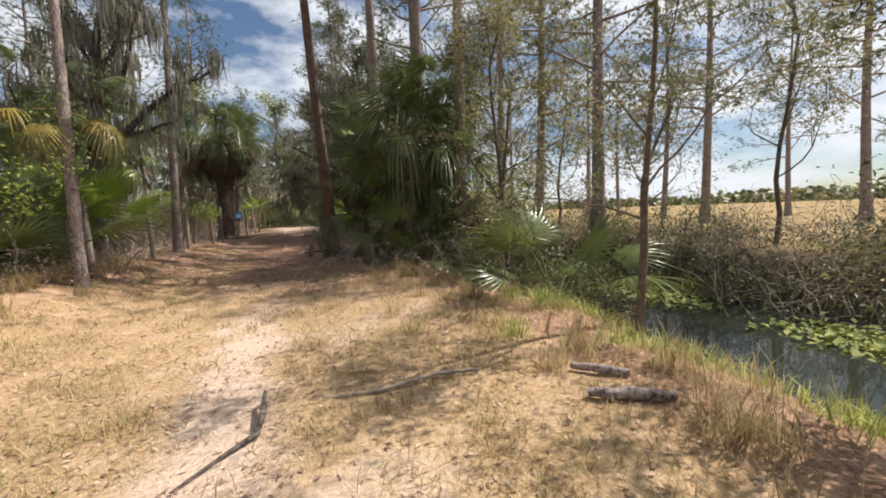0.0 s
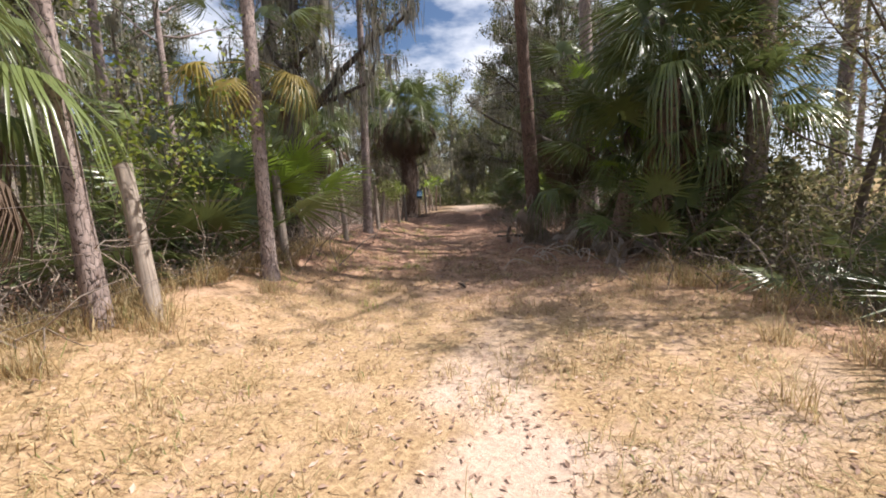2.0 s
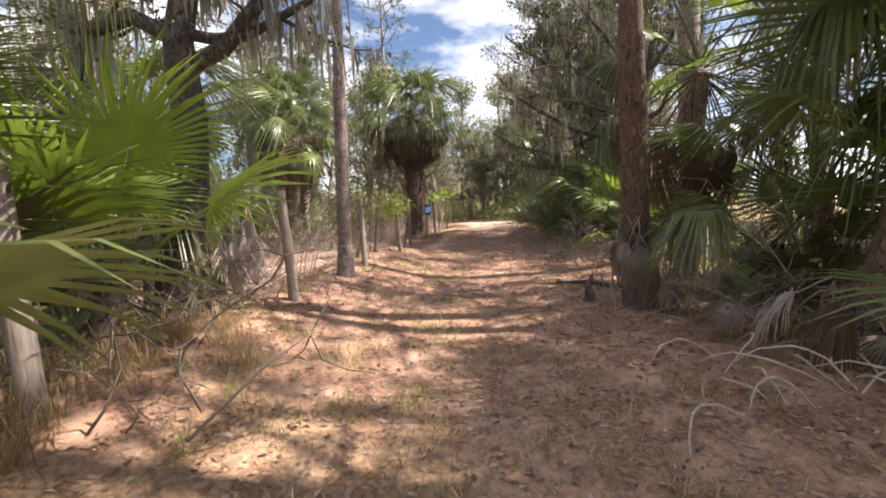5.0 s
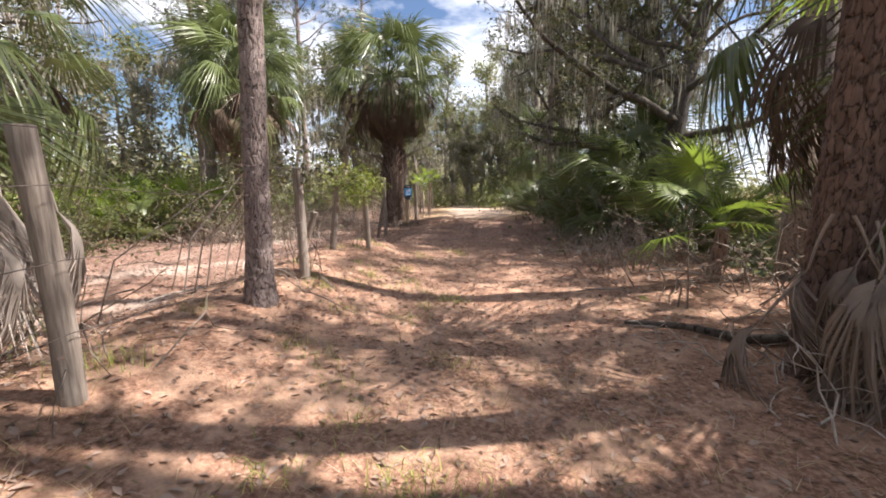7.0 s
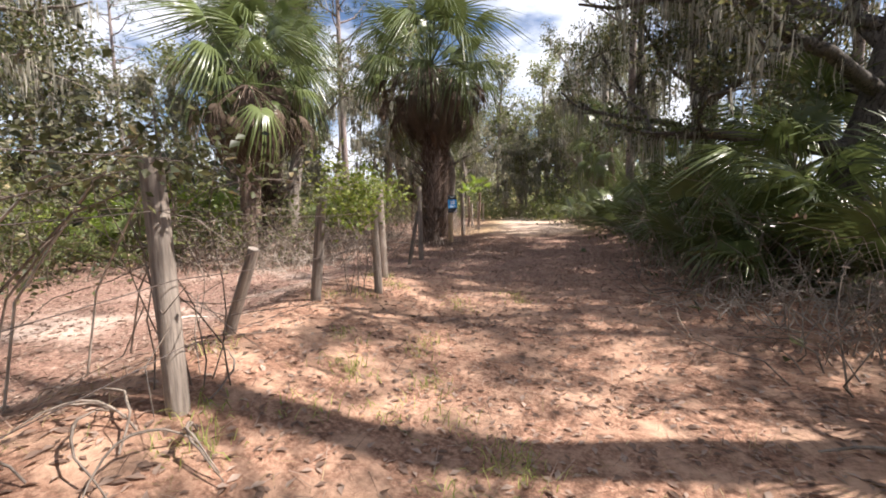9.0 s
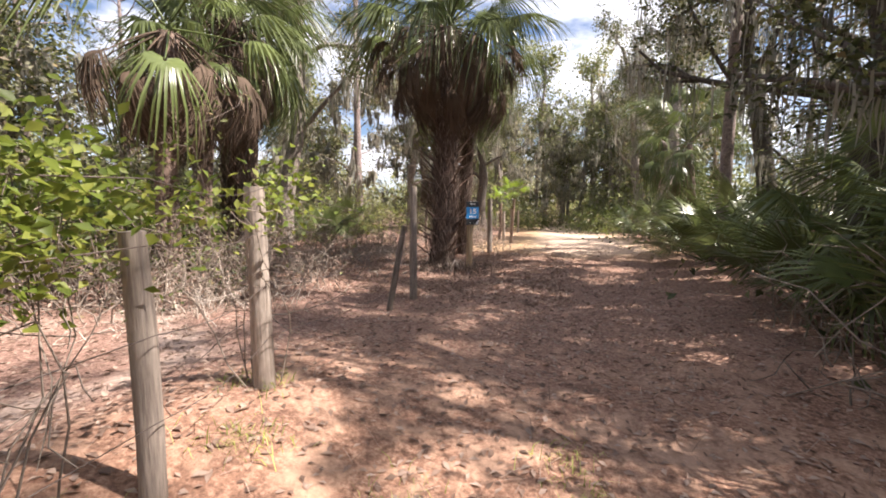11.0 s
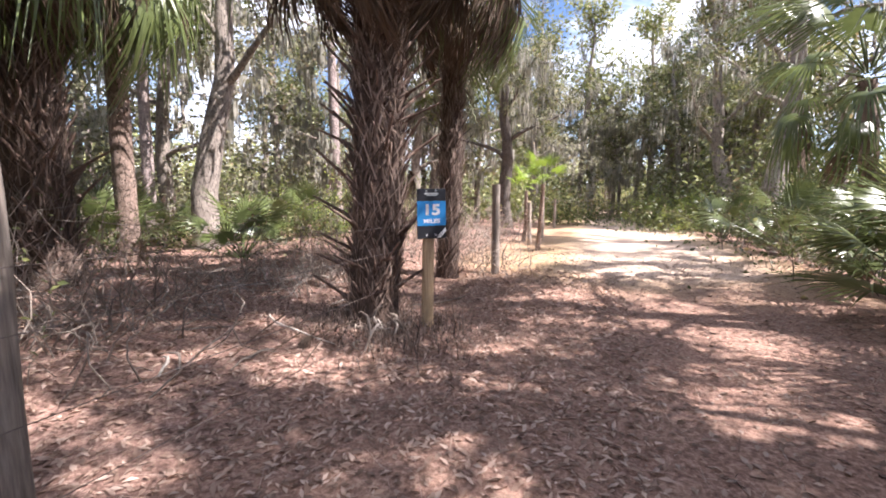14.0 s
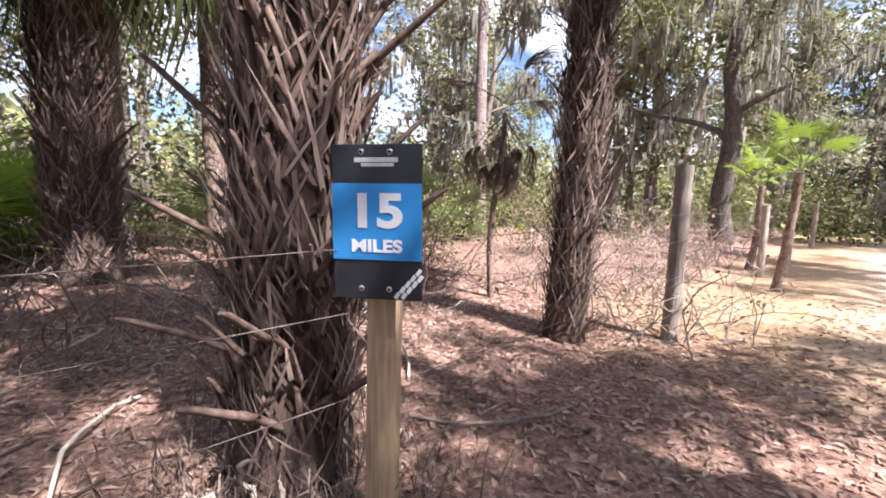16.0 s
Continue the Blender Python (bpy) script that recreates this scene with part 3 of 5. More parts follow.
def palm(u, s, h, r, seed, label, n=22, dead=10, booted=0.0, lean=0.0, turn=0.0, size=1.0, meshes=None, yellow=0, e1=-35, spikes=0):
    rng = np.random.default_rng(seed)
    p = base_at("cabbage_palm", u, s, turn=turn, sink=0.05)
    pts = stem_points(h, lean, rng, 16, 0.06)
    rad = r * (1 + 0.25 * np.exp(-pts[:, 2] / 0.2)) * (1 - 0.1 * pts[:, 2] / h)
    b = Build()
    b.tube(pts, rad, 16, True, 0.07, rng)
    part("trunk", b, M_SHAG if booted else M_PALM_BARK, p)
    top = new("crown")
    top.parent = p
    top.matrix_basis = pose(*pts[-1])
    set_fronds(top, 0.0, n, meshes or FAN, 82, e1 + 25, rng, "frond", 0.06, 0.25, "", size)
    if meshes is None:
        set_fronds(top, -0.1, max(3, n // 3), FAN_OLD, e1 + 20, e1 - 15, rng, "frond", 0.08, 0.0, "", size)
    if yellow:
        set_fronds(top, -0.05, yellow, FAN_YELLOW, 5, -35, rng, "frond", 0.08, 0.0, "yellowing fan frond", size)
    if dead:
        set_fronds(top, -0.25, dead, FAN_DEAD, -12 if dead > 50 else -28, -72, rng, "dead_frond", r * 0.9, 0.25, "dry brown hanging frond", size * 0.82)
    if booted:
        n_b = int(booted)
        for k in range(n_b):
            z = 0.25 + (h - 0.45) * (k + rng.uniform(0, 0.6)) / n_b
            a = k * 137.5 + rng.uniform(-10, 10)
            cx, cy = np.interp(z, pts[:, 2], pts[:, 0]), np.interp(z, pts[:, 2], pts[:, 1])
            long = spikes and rng.random() < spikes
            m = pose(cx, cy, z, 0, 0, a) @ pose(0, r * 0.9, 0, rng.uniform(62, 80) if not long else rng.uniform(25, 55), rng.uniform(-8, 8), rng.uniform(-9, 9))
            part("leaf_boot", BOOT[2 if long else k % 2], None, p, "", m @ Matrix.Scale(r / 0.3 * rng.uniform(0.85, 1.2), 4))
        k = 2600
        ang, zz = rng.uniform(0, 2 * np.pi, k), rng.uniform(0.0, h - 0.2, k)
        cx, cy = np.interp(zz, pts[:, 2], pts[:, 0]), np.interp(zz, pts[:, 2], pts[:, 1])
        out = np.stack([np.cos(ang), np.sin(ang), np.zeros(k)], 1)
        side = np.stack([-np.sin(ang), np.cos(ang), np.zeros(k)], 1)
        root = np.stack([cx, cy, zz], 1) + out * (r * 1.02 + rng.uniform(0, 0.03, k)[:, None])
        L = rng.uniform(0.12, 0.5, k)[:, None] * np.where(rng.random(k) < 0.35, -1, 1)[:, None]
        sway = rng.normal(size=(k, 1)) * 0.45
        tip = root + L * (np.array([0, 0, 1.0]) + side * sway + out * rng.uniform(0.0, 0.3, (k, 1)))
        w = rng.uniform(0.004, 0.014, (k, 1))
        mid = (root + tip) * 0.5 + out * 0.02
        v = np.stack([root - side * w, root + side * w, mid - side * w * 0.8, mid + side * w * 0.8, tip], 1)
        base = np.arange(k)[:, None] * 5
        fb = Build()
        fb.add(v.reshape(-1, 3), np.concatenate([base + np.array([[0, 1, 3]]), base + np.array([[0, 3, 2]]), base + np.array([[2, 3, 4]])], 0))
        tagged(part("fibre", fb, M_FIBRE, p, "shaggy brown trunk fibres"), kind="stuff")
    return tagged(p, label, "palm tree", "cabbage palms along the trail")


def boot_mesh(L, w, split):
    """A cut leaf base: two flat prongs joining into a stalk, along +y."""
    b = Build()
    for sd in (-1, 1):
        b.tube([(sd * w, -0.05, 0), (sd * w * 0.6, L * 0.35, 0.012), (sd * w * 0.1, L * split, 0.012)], [0.02, 0.017, 0.016], 4, False)
    b.tube([(0, L * split * 0.8, 0.012), (0.01, L * 0.9, -0.01), (0.015, L, -0.02)], [0.022, 0.014, 0.008], 4)
    me = b.mesh("leaf_boot", False)
    me.materials.append(M_BOOT)
    return me


BOOT = [boot_mesh(0.36, 0.085, 0.55), boot_mesh(0.3, 0.1, 0.62), boot_mesh(0.62, 0.07, 0.25)]


def palmetto(name, seed, n=9, meshes=None, label="", size=1.0):
    rng = np.random.default_rng(seed)
    p = new(name)
    set_fronds(p, 0.05, n, meshes or FAN_LOW, 80, 22, rng, "frond", 0.03, 0.1, "", size)
    return tagged(p, label or "low green saw palmetto with fan leaves", "palmetto", "palmettos under the trees")


# ---------- branching trees ----------
def wander(p, d, length, n, rng, bend=0.25, up=0.0):
    pts = [np.array(p, float)]
    d = np.array(d, float)
    for _ in range(n):
        d = d + rng.normal(size=3) * bend + np.array([0, 0, up])
        d /= np.linalg.norm(d)
        pts.append(pts[-1] + d * length / n)
    return np.array(pts), d


def branching(seed, h, r, limbs, reach, first=0.35, leaf_n=9000, leaf=0.09, slim=0.45, moss=0, lean=(0.0, 0.0), limb_up=0.5, subs=5, twigs=4, puff=0.17, bend=0.22, sides=9, wood_twigs=True, extra=(), wisp=1.0):
    """Meshes of a broadleaf tree: wood, leaves and hanging moss."""
    rng = np.random.default_rng(seed)
    wood, crown, hang = Build(), Build(), Build()
    n = 9
    ts = np.linspace(0, 1, n)
    tp = np.stack([lean[0] * ts ** 1.4, lean[1] * ts ** 1.4, ts * h], 1)
    tp[1:, :2] += np.cumsum(rng.normal(size=(n - 1, 2)) * 0.03 * h ** 0.5, 0)
    wood.tube(np.vstack([tp[0] - (0, 0, 0.2), tp]), r * np.concatenate([[1.6], 1.35 * (1 - 0.75 * ts) + 0.1]), sides, False, 0.05, rng)
    ends, hooks = [], []
    for k in range(limbs + len(extra)):
        f = first + (1 - first) * (k + rng.uniform(0.1, 0.9)) / limbs
        p = np.array([np.interp(f, ts, tp[:, c]) for c in range(3)])
        a = k * 2.4 + rng.uniform(-0.5, 0.5)
        d = np.array([np.cos(a), np.sin(a), limb_up + 0.6 * f * rng.uniform(0.4, 1.3)])
        L = reach * (1.15 - 0.55 * f) * rng.uniform(0.75, 1.2)
        pts, d2 = wander(p, d / np.linalg.norm(d), L, 7, rng, bend, 0.04)
        rr = r * (0.55 - 0.28 * f)
        if k >= limbs:
            f, d, L, rr = extra[k - limbs]
            p = np.array([np.interp(f, ts, tp[:, c]) for c in range(3)])
            pts, d2 = wander(p, np.array(d) / np.linalg.norm(d), L, 7, rng, bend * 0.7, 0.06)
        wood.tube(pts, np.linspace(rr, rr * 0.25, 8), 6, False)
        hooks += list(pts[2:])
        for _ in range(subs):
            g = rng.uniform(0.3, 1.0)
            q = np.array([np.interp(g, np.linspace(0, 1, 8), pts[:, c]) for c in range(3)])
            dd = rng.normal(size=3) + np.array([0, 0, 0.25]) + d2 * 0.7
            sp, d3 = wander(q, dd / np.linalg.norm(dd), L * rng.uniform(0.25, 0.5), 4, rng, 0.3, 0.03)
            wood.tube(sp, np.linspace(rr * 0.35, 0.006, 5), 4, False)
            hooks += list(sp[1:])
            for _ in range(twigs):
                w = sp[int(rng.integers(1, 5))]
                dd = rng.normal(size=3) + d3
                tw, _d = wander(w, dd / np.linalg.norm(dd), rng.uniform(0.3, 0.8) * (0.6 + 0.05 * h), 2, rng, 0.3)
                if wood_twigs:
                    wood.tube(tw, [0.008, 0.006, 0.003], 3, False)
                ends += list(tw[1:])
    ends, hooks = np.array(ends), np.array(hooks)
    ends = ends[rng.random(len(ends)) < 0.45]
    if leaf_n:
        pick = ends[rng.integers(len(ends), size=leaf_n)]
        crown.leaves(pick + rng.normal(size=(leaf_n, 3)) * puff * np.array([1, 1, 0.7]), leaf, rng, 0.5, slim)
    if moss:
        pk = hooks[rng.integers(len(hooks), size=moss)]
        for p in pk:
            L = rng.uniform(0.2, 1.0)
            for _ in range(5):
                o = rng.normal(size=2) * 0.12
                w = rng.uniform(0.006, 0.024) * wisp
                a = rng.uniform(0, 3.14)
                sx, sy = np.cos(a) * w, np.sin(a) * w
                l2 = L * rng.uniform(0.5, 1.1)
                x, y, z = p[0] + o[0], p[1] + o[1], p[2]
                j = rng.normal(size=4) * 0.03
                hang.add([(x - sx, y - sy, z), (x + sx, y + sy, z), (x + j[0] - sx * 1.2, y + j[1] - sy * 1.2, z - l2 * 0.5), (x + j[0] + sx * 1.2, y + j[1] + sy * 1.2, z - l2 * 0.5), (x + j[2], y + j[3], z - l2)], [(0, 1, 3), (0, 3, 2), (2, 3, 4)])
    return wood.mesh("trunk"), crown.mesh("crown", False) if leaf_n else None, hang.mesh("moss", False) if moss else None


def tree_thing(name, meshes, bark, leafy, label, category, group):
    e = new(name)
    part("trunk", meshes[0], bark, e)
    if meshes[1]:
        part("crown", meshes[1], leafy, e)
    if meshes[2]:
        tagged(part("hanging_moss", meshes[2], M_MOSS, e, "grey hanging moss strands"), kind="stuff")
    return tagged(e, label, category, group)


def plated(pts, radii, sides, rng, wide, tall, depth):
    """Rings of a trunk whose bark stands out in ragged plates."""
    n = len(pts)
    ang = np.linspace(0, 2 * np.pi, sides, endpoint=False)
    around = max(6, int(round(2 * np.pi * radii[n // 2] / wide)))
    c = np.repeat(ang[None, :] / (2 * np.pi) * around, n, 0)
    z = np.repeat(pts[:, 2:3] / tall, sides, 1)
    z = z + 0.22 * np.sin(c * 2.1 * 2 * np.pi / around * 2 + z * 1.3) + 0.1 * np.sin(c * 6 * 2 * np.pi / around * 2 + z * 5)
    c = c + 0.16 * np.sin(z * 2.7) + 0.1 * np.sin(z * 7.3 + c)
    rows = int(z.max()) + 6
    jit = rng.uniform(0.08, 0.92, (rows, around, 2))
    lift = rng.uniform(-0.22, 0.22, (rows, around))
    ci, zi = np.floor(c).astype(int), np.floor(z).astype(int)
    near = np.full((2,) + c.shape, 9.0)
    high = np.zeros_like(c)
    for dz in (-1, 0, 1):
        for dc in (-1, 0, 1):
            a, b = zi + dz, ci + dc
            j = jit[(a + 3) % rows, b % around]
            d = np.maximum(np.abs(b + j[..., 0] - c), np.abs(a + j[..., 1] - z)) + 0.25 * np.hypot(b + j[..., 0] - c, a + j[..., 1] - z)
            first = d < near[0]
            near[1] = np.where(first, near[0], np.minimum(near[1], d))
            high = np.where(first, lift[(a + 3) % rows, b % around], high)
            near[0] = np.where(first, d, near[0])
    gap = near[1] - near[0] + rng.normal(size=c.shape) * 0.018
    out = depth * (smooth(0.02, 0.08, gap) * (0.85 + high) + rng.normal(size=c.shape) * 0.03)
    rad = radii[:, None] - depth * 0.6 + out
    ring = np.stack([pts[:, 0:1] + rad * np.cos(ang), pts[:, 1:2] + rad * np.sin(ang), np.repeat(pts[:, 2:3], sides, 1)], -1)
    i, j = np.meshgrid(np.arange(n - 1), np.arange(sides), indexing="ij")
    k = (j + 1) % sides
    return ring.reshape(-1, 3), np.stack([i * sides + j, i * sides + k, (i + 1) * sides + k, (i + 1) * sides + j], -1).reshape(-1, 4)


def pine_meshes(seed, h, r, first=0.5, clumps=420, reach=2.6, sides=12, needles=12, low=None):
    rng = np.random.default_rng(seed)
    wood, crown = Build(), Build()
    zs = np.concatenate([[-0.2], np.linspace(0, 3, 40), np.linspace(3.3, h, 14)]) if sides > 14 else np.concatenate([[-0.2], np.linspace(0, h, 14)])
    wx, wy = rng.uniform(-0.25, 0.25, 2)
    pts = np.stack([wx * np.sin(zs / h * 2.5), wy * np.sin(zs / h * 3.1), zs], 1)
    rad = r * (1 - 0.8 * np.clip(zs / h, 0, 1)) * (1 + 0.4 * np.exp(-np.clip(zs, 0, 99) / 0.22))
    if sides > 14:
        fine = np.arange(-0.2, 3.4, 0.015)
        fp = np.stack([wx * np.sin(fine / h * 2.5), wy * np.sin(fine / h * 3.1), fine], 1)
        wood.add(*plated(fp, np.interp(fine, zs, rad), 120 if r > 0.1 else 56, rng, 0.075, 0.14, min(0.028, r * 0.18)))
        wood.tube(pts[zs > 2.8], rad[zs > 2.8] * 0.97, sides, False, 0.025, rng)
    else:
        wood.tube(pts, rad, sides, False, 0.025, rng)
    n_br = 34
    tips = []
    for k in range(n_br):
        f = first + (1 - first) * (k + 0.5) / n_br
        z = f * h
        a = k * 2.4
        L = reach * (1.15 - 0.85 * (f - first) / (1 - first)) * rng.uniform(0.6, 1.2)
        p = np.array([np.interp(z, zs, pts[:, 0]), np.interp(z, zs, pts[:, 1]), z])
        bp, _d = wander(p, np.array([np.cos(a), np.sin(a), rng.uniform(-0.05, 0.4)]), L, 5, rng, 0.16, 0.05)
        wood.tube(bp, np.linspace(0.05, 0.012, 6), 4, False)
        tips += [bp[j] for j in (2, 3, 3, 4, 4, 5, 5, 5)]
    tips = np.array(tips)
    c = tips[rng.integers(len(tips), size=clumps)] + rng.normal(size=(clumps, 3)) * np.array([0.32, 0.32, 0.2])
    dirs = rng.normal(size=(clumps, needles, 3))
    dirs[..., 2] = dirs[..., 2] * 0.8 + 0.35
    dirs /= np.linalg.norm(dirs, axis=2)[..., None]
    side = np.cross(dirs, rng.normal(size=dirs.shape))
    side /= np.linalg.norm(side, axis=2)[..., None] + 1e-9
    L = rng.uniform(0.16, 0.3, (clumps, needles, 1))
    root = c[:, None] + dirs * 0.02
    v = np.stack([root - side * 0.013, root + side * 0.013, root + dirs * L], 2).reshape(-1, 3)
    crown.add(v, np.arange(len(v)).reshape(-1, 3))
    return wood.mesh("trunk"), crown.mesh("crown", False), None


def brush_meshes(seed, n=40, h=1.2, spread=0.7, leaf_n=500, leaf=0.05, tangle=0.35):
    """A bush: many thin crooked stems and small leaves."""
    rng = np.random.default_rng(seed)
    wood, crown = Build(), Build()
    ends = []
    for _ in range(n):
        o = rng.normal(size=2) * spread * 0.35
        d = np.array([rng.normal() * 0.45, rng.normal() * 0.45, 1.0])
        L = h * rng.uniform(0.5, 1.25)
        pts, d2 = wander((o[0], o[1], -0.05), d / np.linalg.norm(d), L, 5, rng, tangle)
        wood.tube(pts, np.linspace(0.009, 0.003, 6), 3, False)
        ends += list(pts[2:])
        for _ in range(2):
            q = pts[int(rng.integers(2, 6))]
            d = rng.normal(size=3)
            tw, _d = wander(q, d / np.linalg.norm(d), L * 0.35, 3, rng, 0.4)
            wood.tube(tw, np.linspace(0.005, 0.002, 4), 3, False)
            ends += list(tw[1:])
    ends = np.array(ends)
    if leaf_n:
        crown.leaves(ends[rng.integers(len(ends), size=leaf_n)] + rng.normal(size=(leaf_n, 3)) * 0.07, leaf, rng, 0.4, 0.5)
    return wood.mesh("branchwork"), crown.mesh("leaves", False) if leaf_n else None


def bush_thing(name, meshes, wood, leafy, label, category, group):
    e = new(name)
    tagged(part("branchwork", meshes[0], wood, e), kind="stuff")
    if meshes[1]:
        tagged(part("leaves", meshes[1], leafy, e), kind="stuff")
    return tagged(e, label, category, group)


def scatter(kinds, places, rng, sink=0.05, lo=0.85, hi=1.2):
    """The first place of each kind takes the kind itself, the others copies of it."""
    used = set()
    for k, (u, s) in enumerate(places):
        kind = kinds[k % len(kinds)]
        x, y = plan(u, s)
        m = spot(x, y, rng.uniform(0, 360), sink, rng.uniform(lo, hi))
        if id(kind) not in used:
            used.add(id(kind))
            kind.matrix_basis = m
        else:
            c = copy_thing(kind, Matrix.Identity(4))
            c.matrix_basis = m


rnd = np.random.default_rng(7)

# tall pines in the woods, beside the trail and across the canal
G_PINE, G_OAK = "pines", "live oaks"
big_pine = tree_thing("pine_tree", pine_meshes(101, 17, 0.112, 0.5, 420, 2.6, 28), M_PINE_BARK, M_NEEDLE, "tall pine with plated grey-brown bark beside the fence", "tree", G_PINE)
big_pine.matrix_basis = spot(-7.76, 12.12, 30)
verge_pine = tree_thing("pine_tree", pine_meshes(107, 15, 0.085, 0.5, 360, 2.2, 24), M_PINE_BARK, M_NEEDLE, "slim pine with plated bark on the grassy verge", "tree", G_PINE)
verge_pine.matrix_basis = spot(-5.74, 6.5, 60)
red_pine = tree_thing("pine_tree", pine_meshes(102, 16, 0.17, 0.55, 420, 2.8, 28), M_RED_BARK, M_NEEDLE, "stout pine with dark reddish bark and flared base", "tree", G_PINE)
red_pine.matrix_basis = spot(-3.3, 12.6, 0, 0.1, 1.0, 9.0)
slim_pine = tree_thing("pine_tree", pine_meshes(103, 15, 0.13, 0.5, 380, 2.2), M_PINE_BARK, M_NEEDLE, "slim tall pine with grey bark in the woods", "tree", G_PINE)
tall_pine = tree_thing("pine_tree", pine_meshes(104, 19, 0.19, 0.42, 460, 3.2), M_PINE_BARK, M_NEEDLE, "tall pine with long bare trunk and tufted crown", "tree", G_PINE)
scatter([slim_pine, tall_pine], [(-6.5, 7), (-9, 13), (-12, 9), (-8, 20.5), (-14, 17), (-11, 25), (-17, 22), (-7, 29), (-13, 33), (-5, 37), (8, 16), (6.0, 22.5), (11, 29), (6.5, 9.6), (9, 38), (-20, 12), (-16, 3), (-22, 30), (7, 46), (-3, 52), (9.5, 58)], rnd)
scatter([tree_thing("pine_tree", pine_meshes(105, 16, 0.21, 0.28, 900, 4.2), M_PINE_BARK, M_NEEDLE, "field pine with bare trunk and open branches", "tree", G_PINE)],
        [(24.5, 11), (31, 20), (27.5, 5.5), (30, 28), (38, 33), (26, 36), (36, 14), (12.6, 8.6), (12.3, 4.6), (12.9, 12.6), (52, 44), (22, 46)], rnd)

# Extra pines whose high crowns, out of view, dapple the trail with shade.
for u, s, turn in ((7.0, 6.0, 40), (7.6, 7.9, 160), (7.3, 3.6, 280)):
    copy_thing(tall_pine, Matrix.Identity(4)).matrix_basis = spot(*plan(u, s), turn, 0.05, 0.9)

# live oaks with hanging moss
oak_a = tree_thing("live_oak", branching(201, 6.5, 0.2, 9, 5.6, 0.3, 23000, 0.075, 0.5, 760, (1.1, 0.5), 0.28, wisp=0.5, extra=((0.3, (-1.0, -0.15, 0.25), 4.0, 0.13), (0.42, (-0.7, -0.8, 0.3), 5.0, 0.11), (0.5, (-0.5, 0.6, 0.9), 3.6, 0.09), (0.55, (-1.0, 0.3, 0.5), 4.5, 0.09), (0.55, (-1.0, 0.0, 0.75), 5.2, 0.1), (0.7, (-0.9, -0.5, 0.8), 4.6, 0.08))), M_OAK_BARK, M_OAK, "spreading live oak with dark limbs and hanging moss", "tree", G_OAK)
oak_b = tree_thing("live_oak", branching(202, 8.0, 0.24, 9, 4.2, 0.35, 8400, 0.1, 0.5, 420, (0.7, 0.4), 0.55), M_OAK_BARK, M_OAK, "live oak with crooked dark limbs draped in grey moss", "tree", G_OAK)
oak_c = tree_thing("live_oak", branching(203, 10.0, 0.2, 10, 3.6, 0.3, 8600, 0.105, 0.5, 150, (-0.6, 0.8), 0.6), M_WOODS_BARK, M_OAK, "slender live oak in the woods with grey moss", "tree", G_OAK)
oak_a.matrix_basis = spot(-3.6, 19.8, 0)
scatter([oak_b, oak_c], [(-9.6, 5.6), (-10.2, 14), (-1.8, 34), (6.6, 31), (-8.2, 3.0), (-7.6, 24), (9.5, 20), (7.4, 38), (6.6, 18.2), (5.8, 47), (8.8, 43)], rnd)
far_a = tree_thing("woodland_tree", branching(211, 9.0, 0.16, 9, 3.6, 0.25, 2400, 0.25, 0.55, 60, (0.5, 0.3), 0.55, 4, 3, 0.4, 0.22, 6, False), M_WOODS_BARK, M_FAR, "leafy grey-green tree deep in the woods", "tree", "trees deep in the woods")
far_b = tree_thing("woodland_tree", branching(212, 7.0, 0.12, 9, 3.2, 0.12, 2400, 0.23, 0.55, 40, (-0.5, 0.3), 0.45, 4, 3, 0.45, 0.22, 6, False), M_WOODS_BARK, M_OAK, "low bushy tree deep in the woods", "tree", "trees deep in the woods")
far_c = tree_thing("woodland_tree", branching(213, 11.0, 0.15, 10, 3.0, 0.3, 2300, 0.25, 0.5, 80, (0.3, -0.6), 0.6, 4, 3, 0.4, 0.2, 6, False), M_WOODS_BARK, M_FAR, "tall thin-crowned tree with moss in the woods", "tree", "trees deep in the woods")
ft = np.random.default_rng(19)
ring = [(ft.uniform(-26, -11.5), -8 + 62 * (k + ft.uniform(0, 1)) / 17) for k in range(17)] + [(ft.uniform(-9, 15), ft.uniform(58, 80)) for k in range(16)]
ring += [(ft.uniform(2.5, 12), ft.uniform(43, 58)) for k in range(9)]
ring += [(ft.uniform(-9, -2.2), 33 + 26 * (k + ft.uniform(0, 1)) / 7) for k in range(7)] + [(ft.uniform(7, 11), 34 + 26 * (k + ft.uniform(0, 1)) / 7) for k in range(7)]
scatter([far_a, far_b, far_c], ring, ft, 0.1, 0.8, 1.25)

for u, s, turn, size in ((0.6, 50, 20, 1.3), (5.8, 52, 200, 1.35)):
    copy_thing(far_c, Matrix.Identity(4)).matrix_basis = spot(*plan(u, s), turn, 0.1, size)
crooked = tree_thing("live_oak", branching(206, 7.6, 0.2, 7, 4.0, 0.5, 5000, 0.085, 0.5, 560, (0.5, 0.9), 0.45, 5, 4, 0.17, 0.36, extra=((0.45, (0.8, 0.5, 0.7), 4.2, 0.12), (0.5, (-0.9, -0.3, 0.8), 4.0, 0.12), (0.62, (0.9, -0.5, 0.5), 3.6, 0.09))), M_OAK_BARK, M_OAK, "crooked dark live oak draped with moss behind the fence", "tree", G_OAK)
crooked.matrix_basis = spot(*plan(-0.98, 5.11), 20, 0.05, 0.8)
G_MOSSY = "moss-draped trees in the woods"
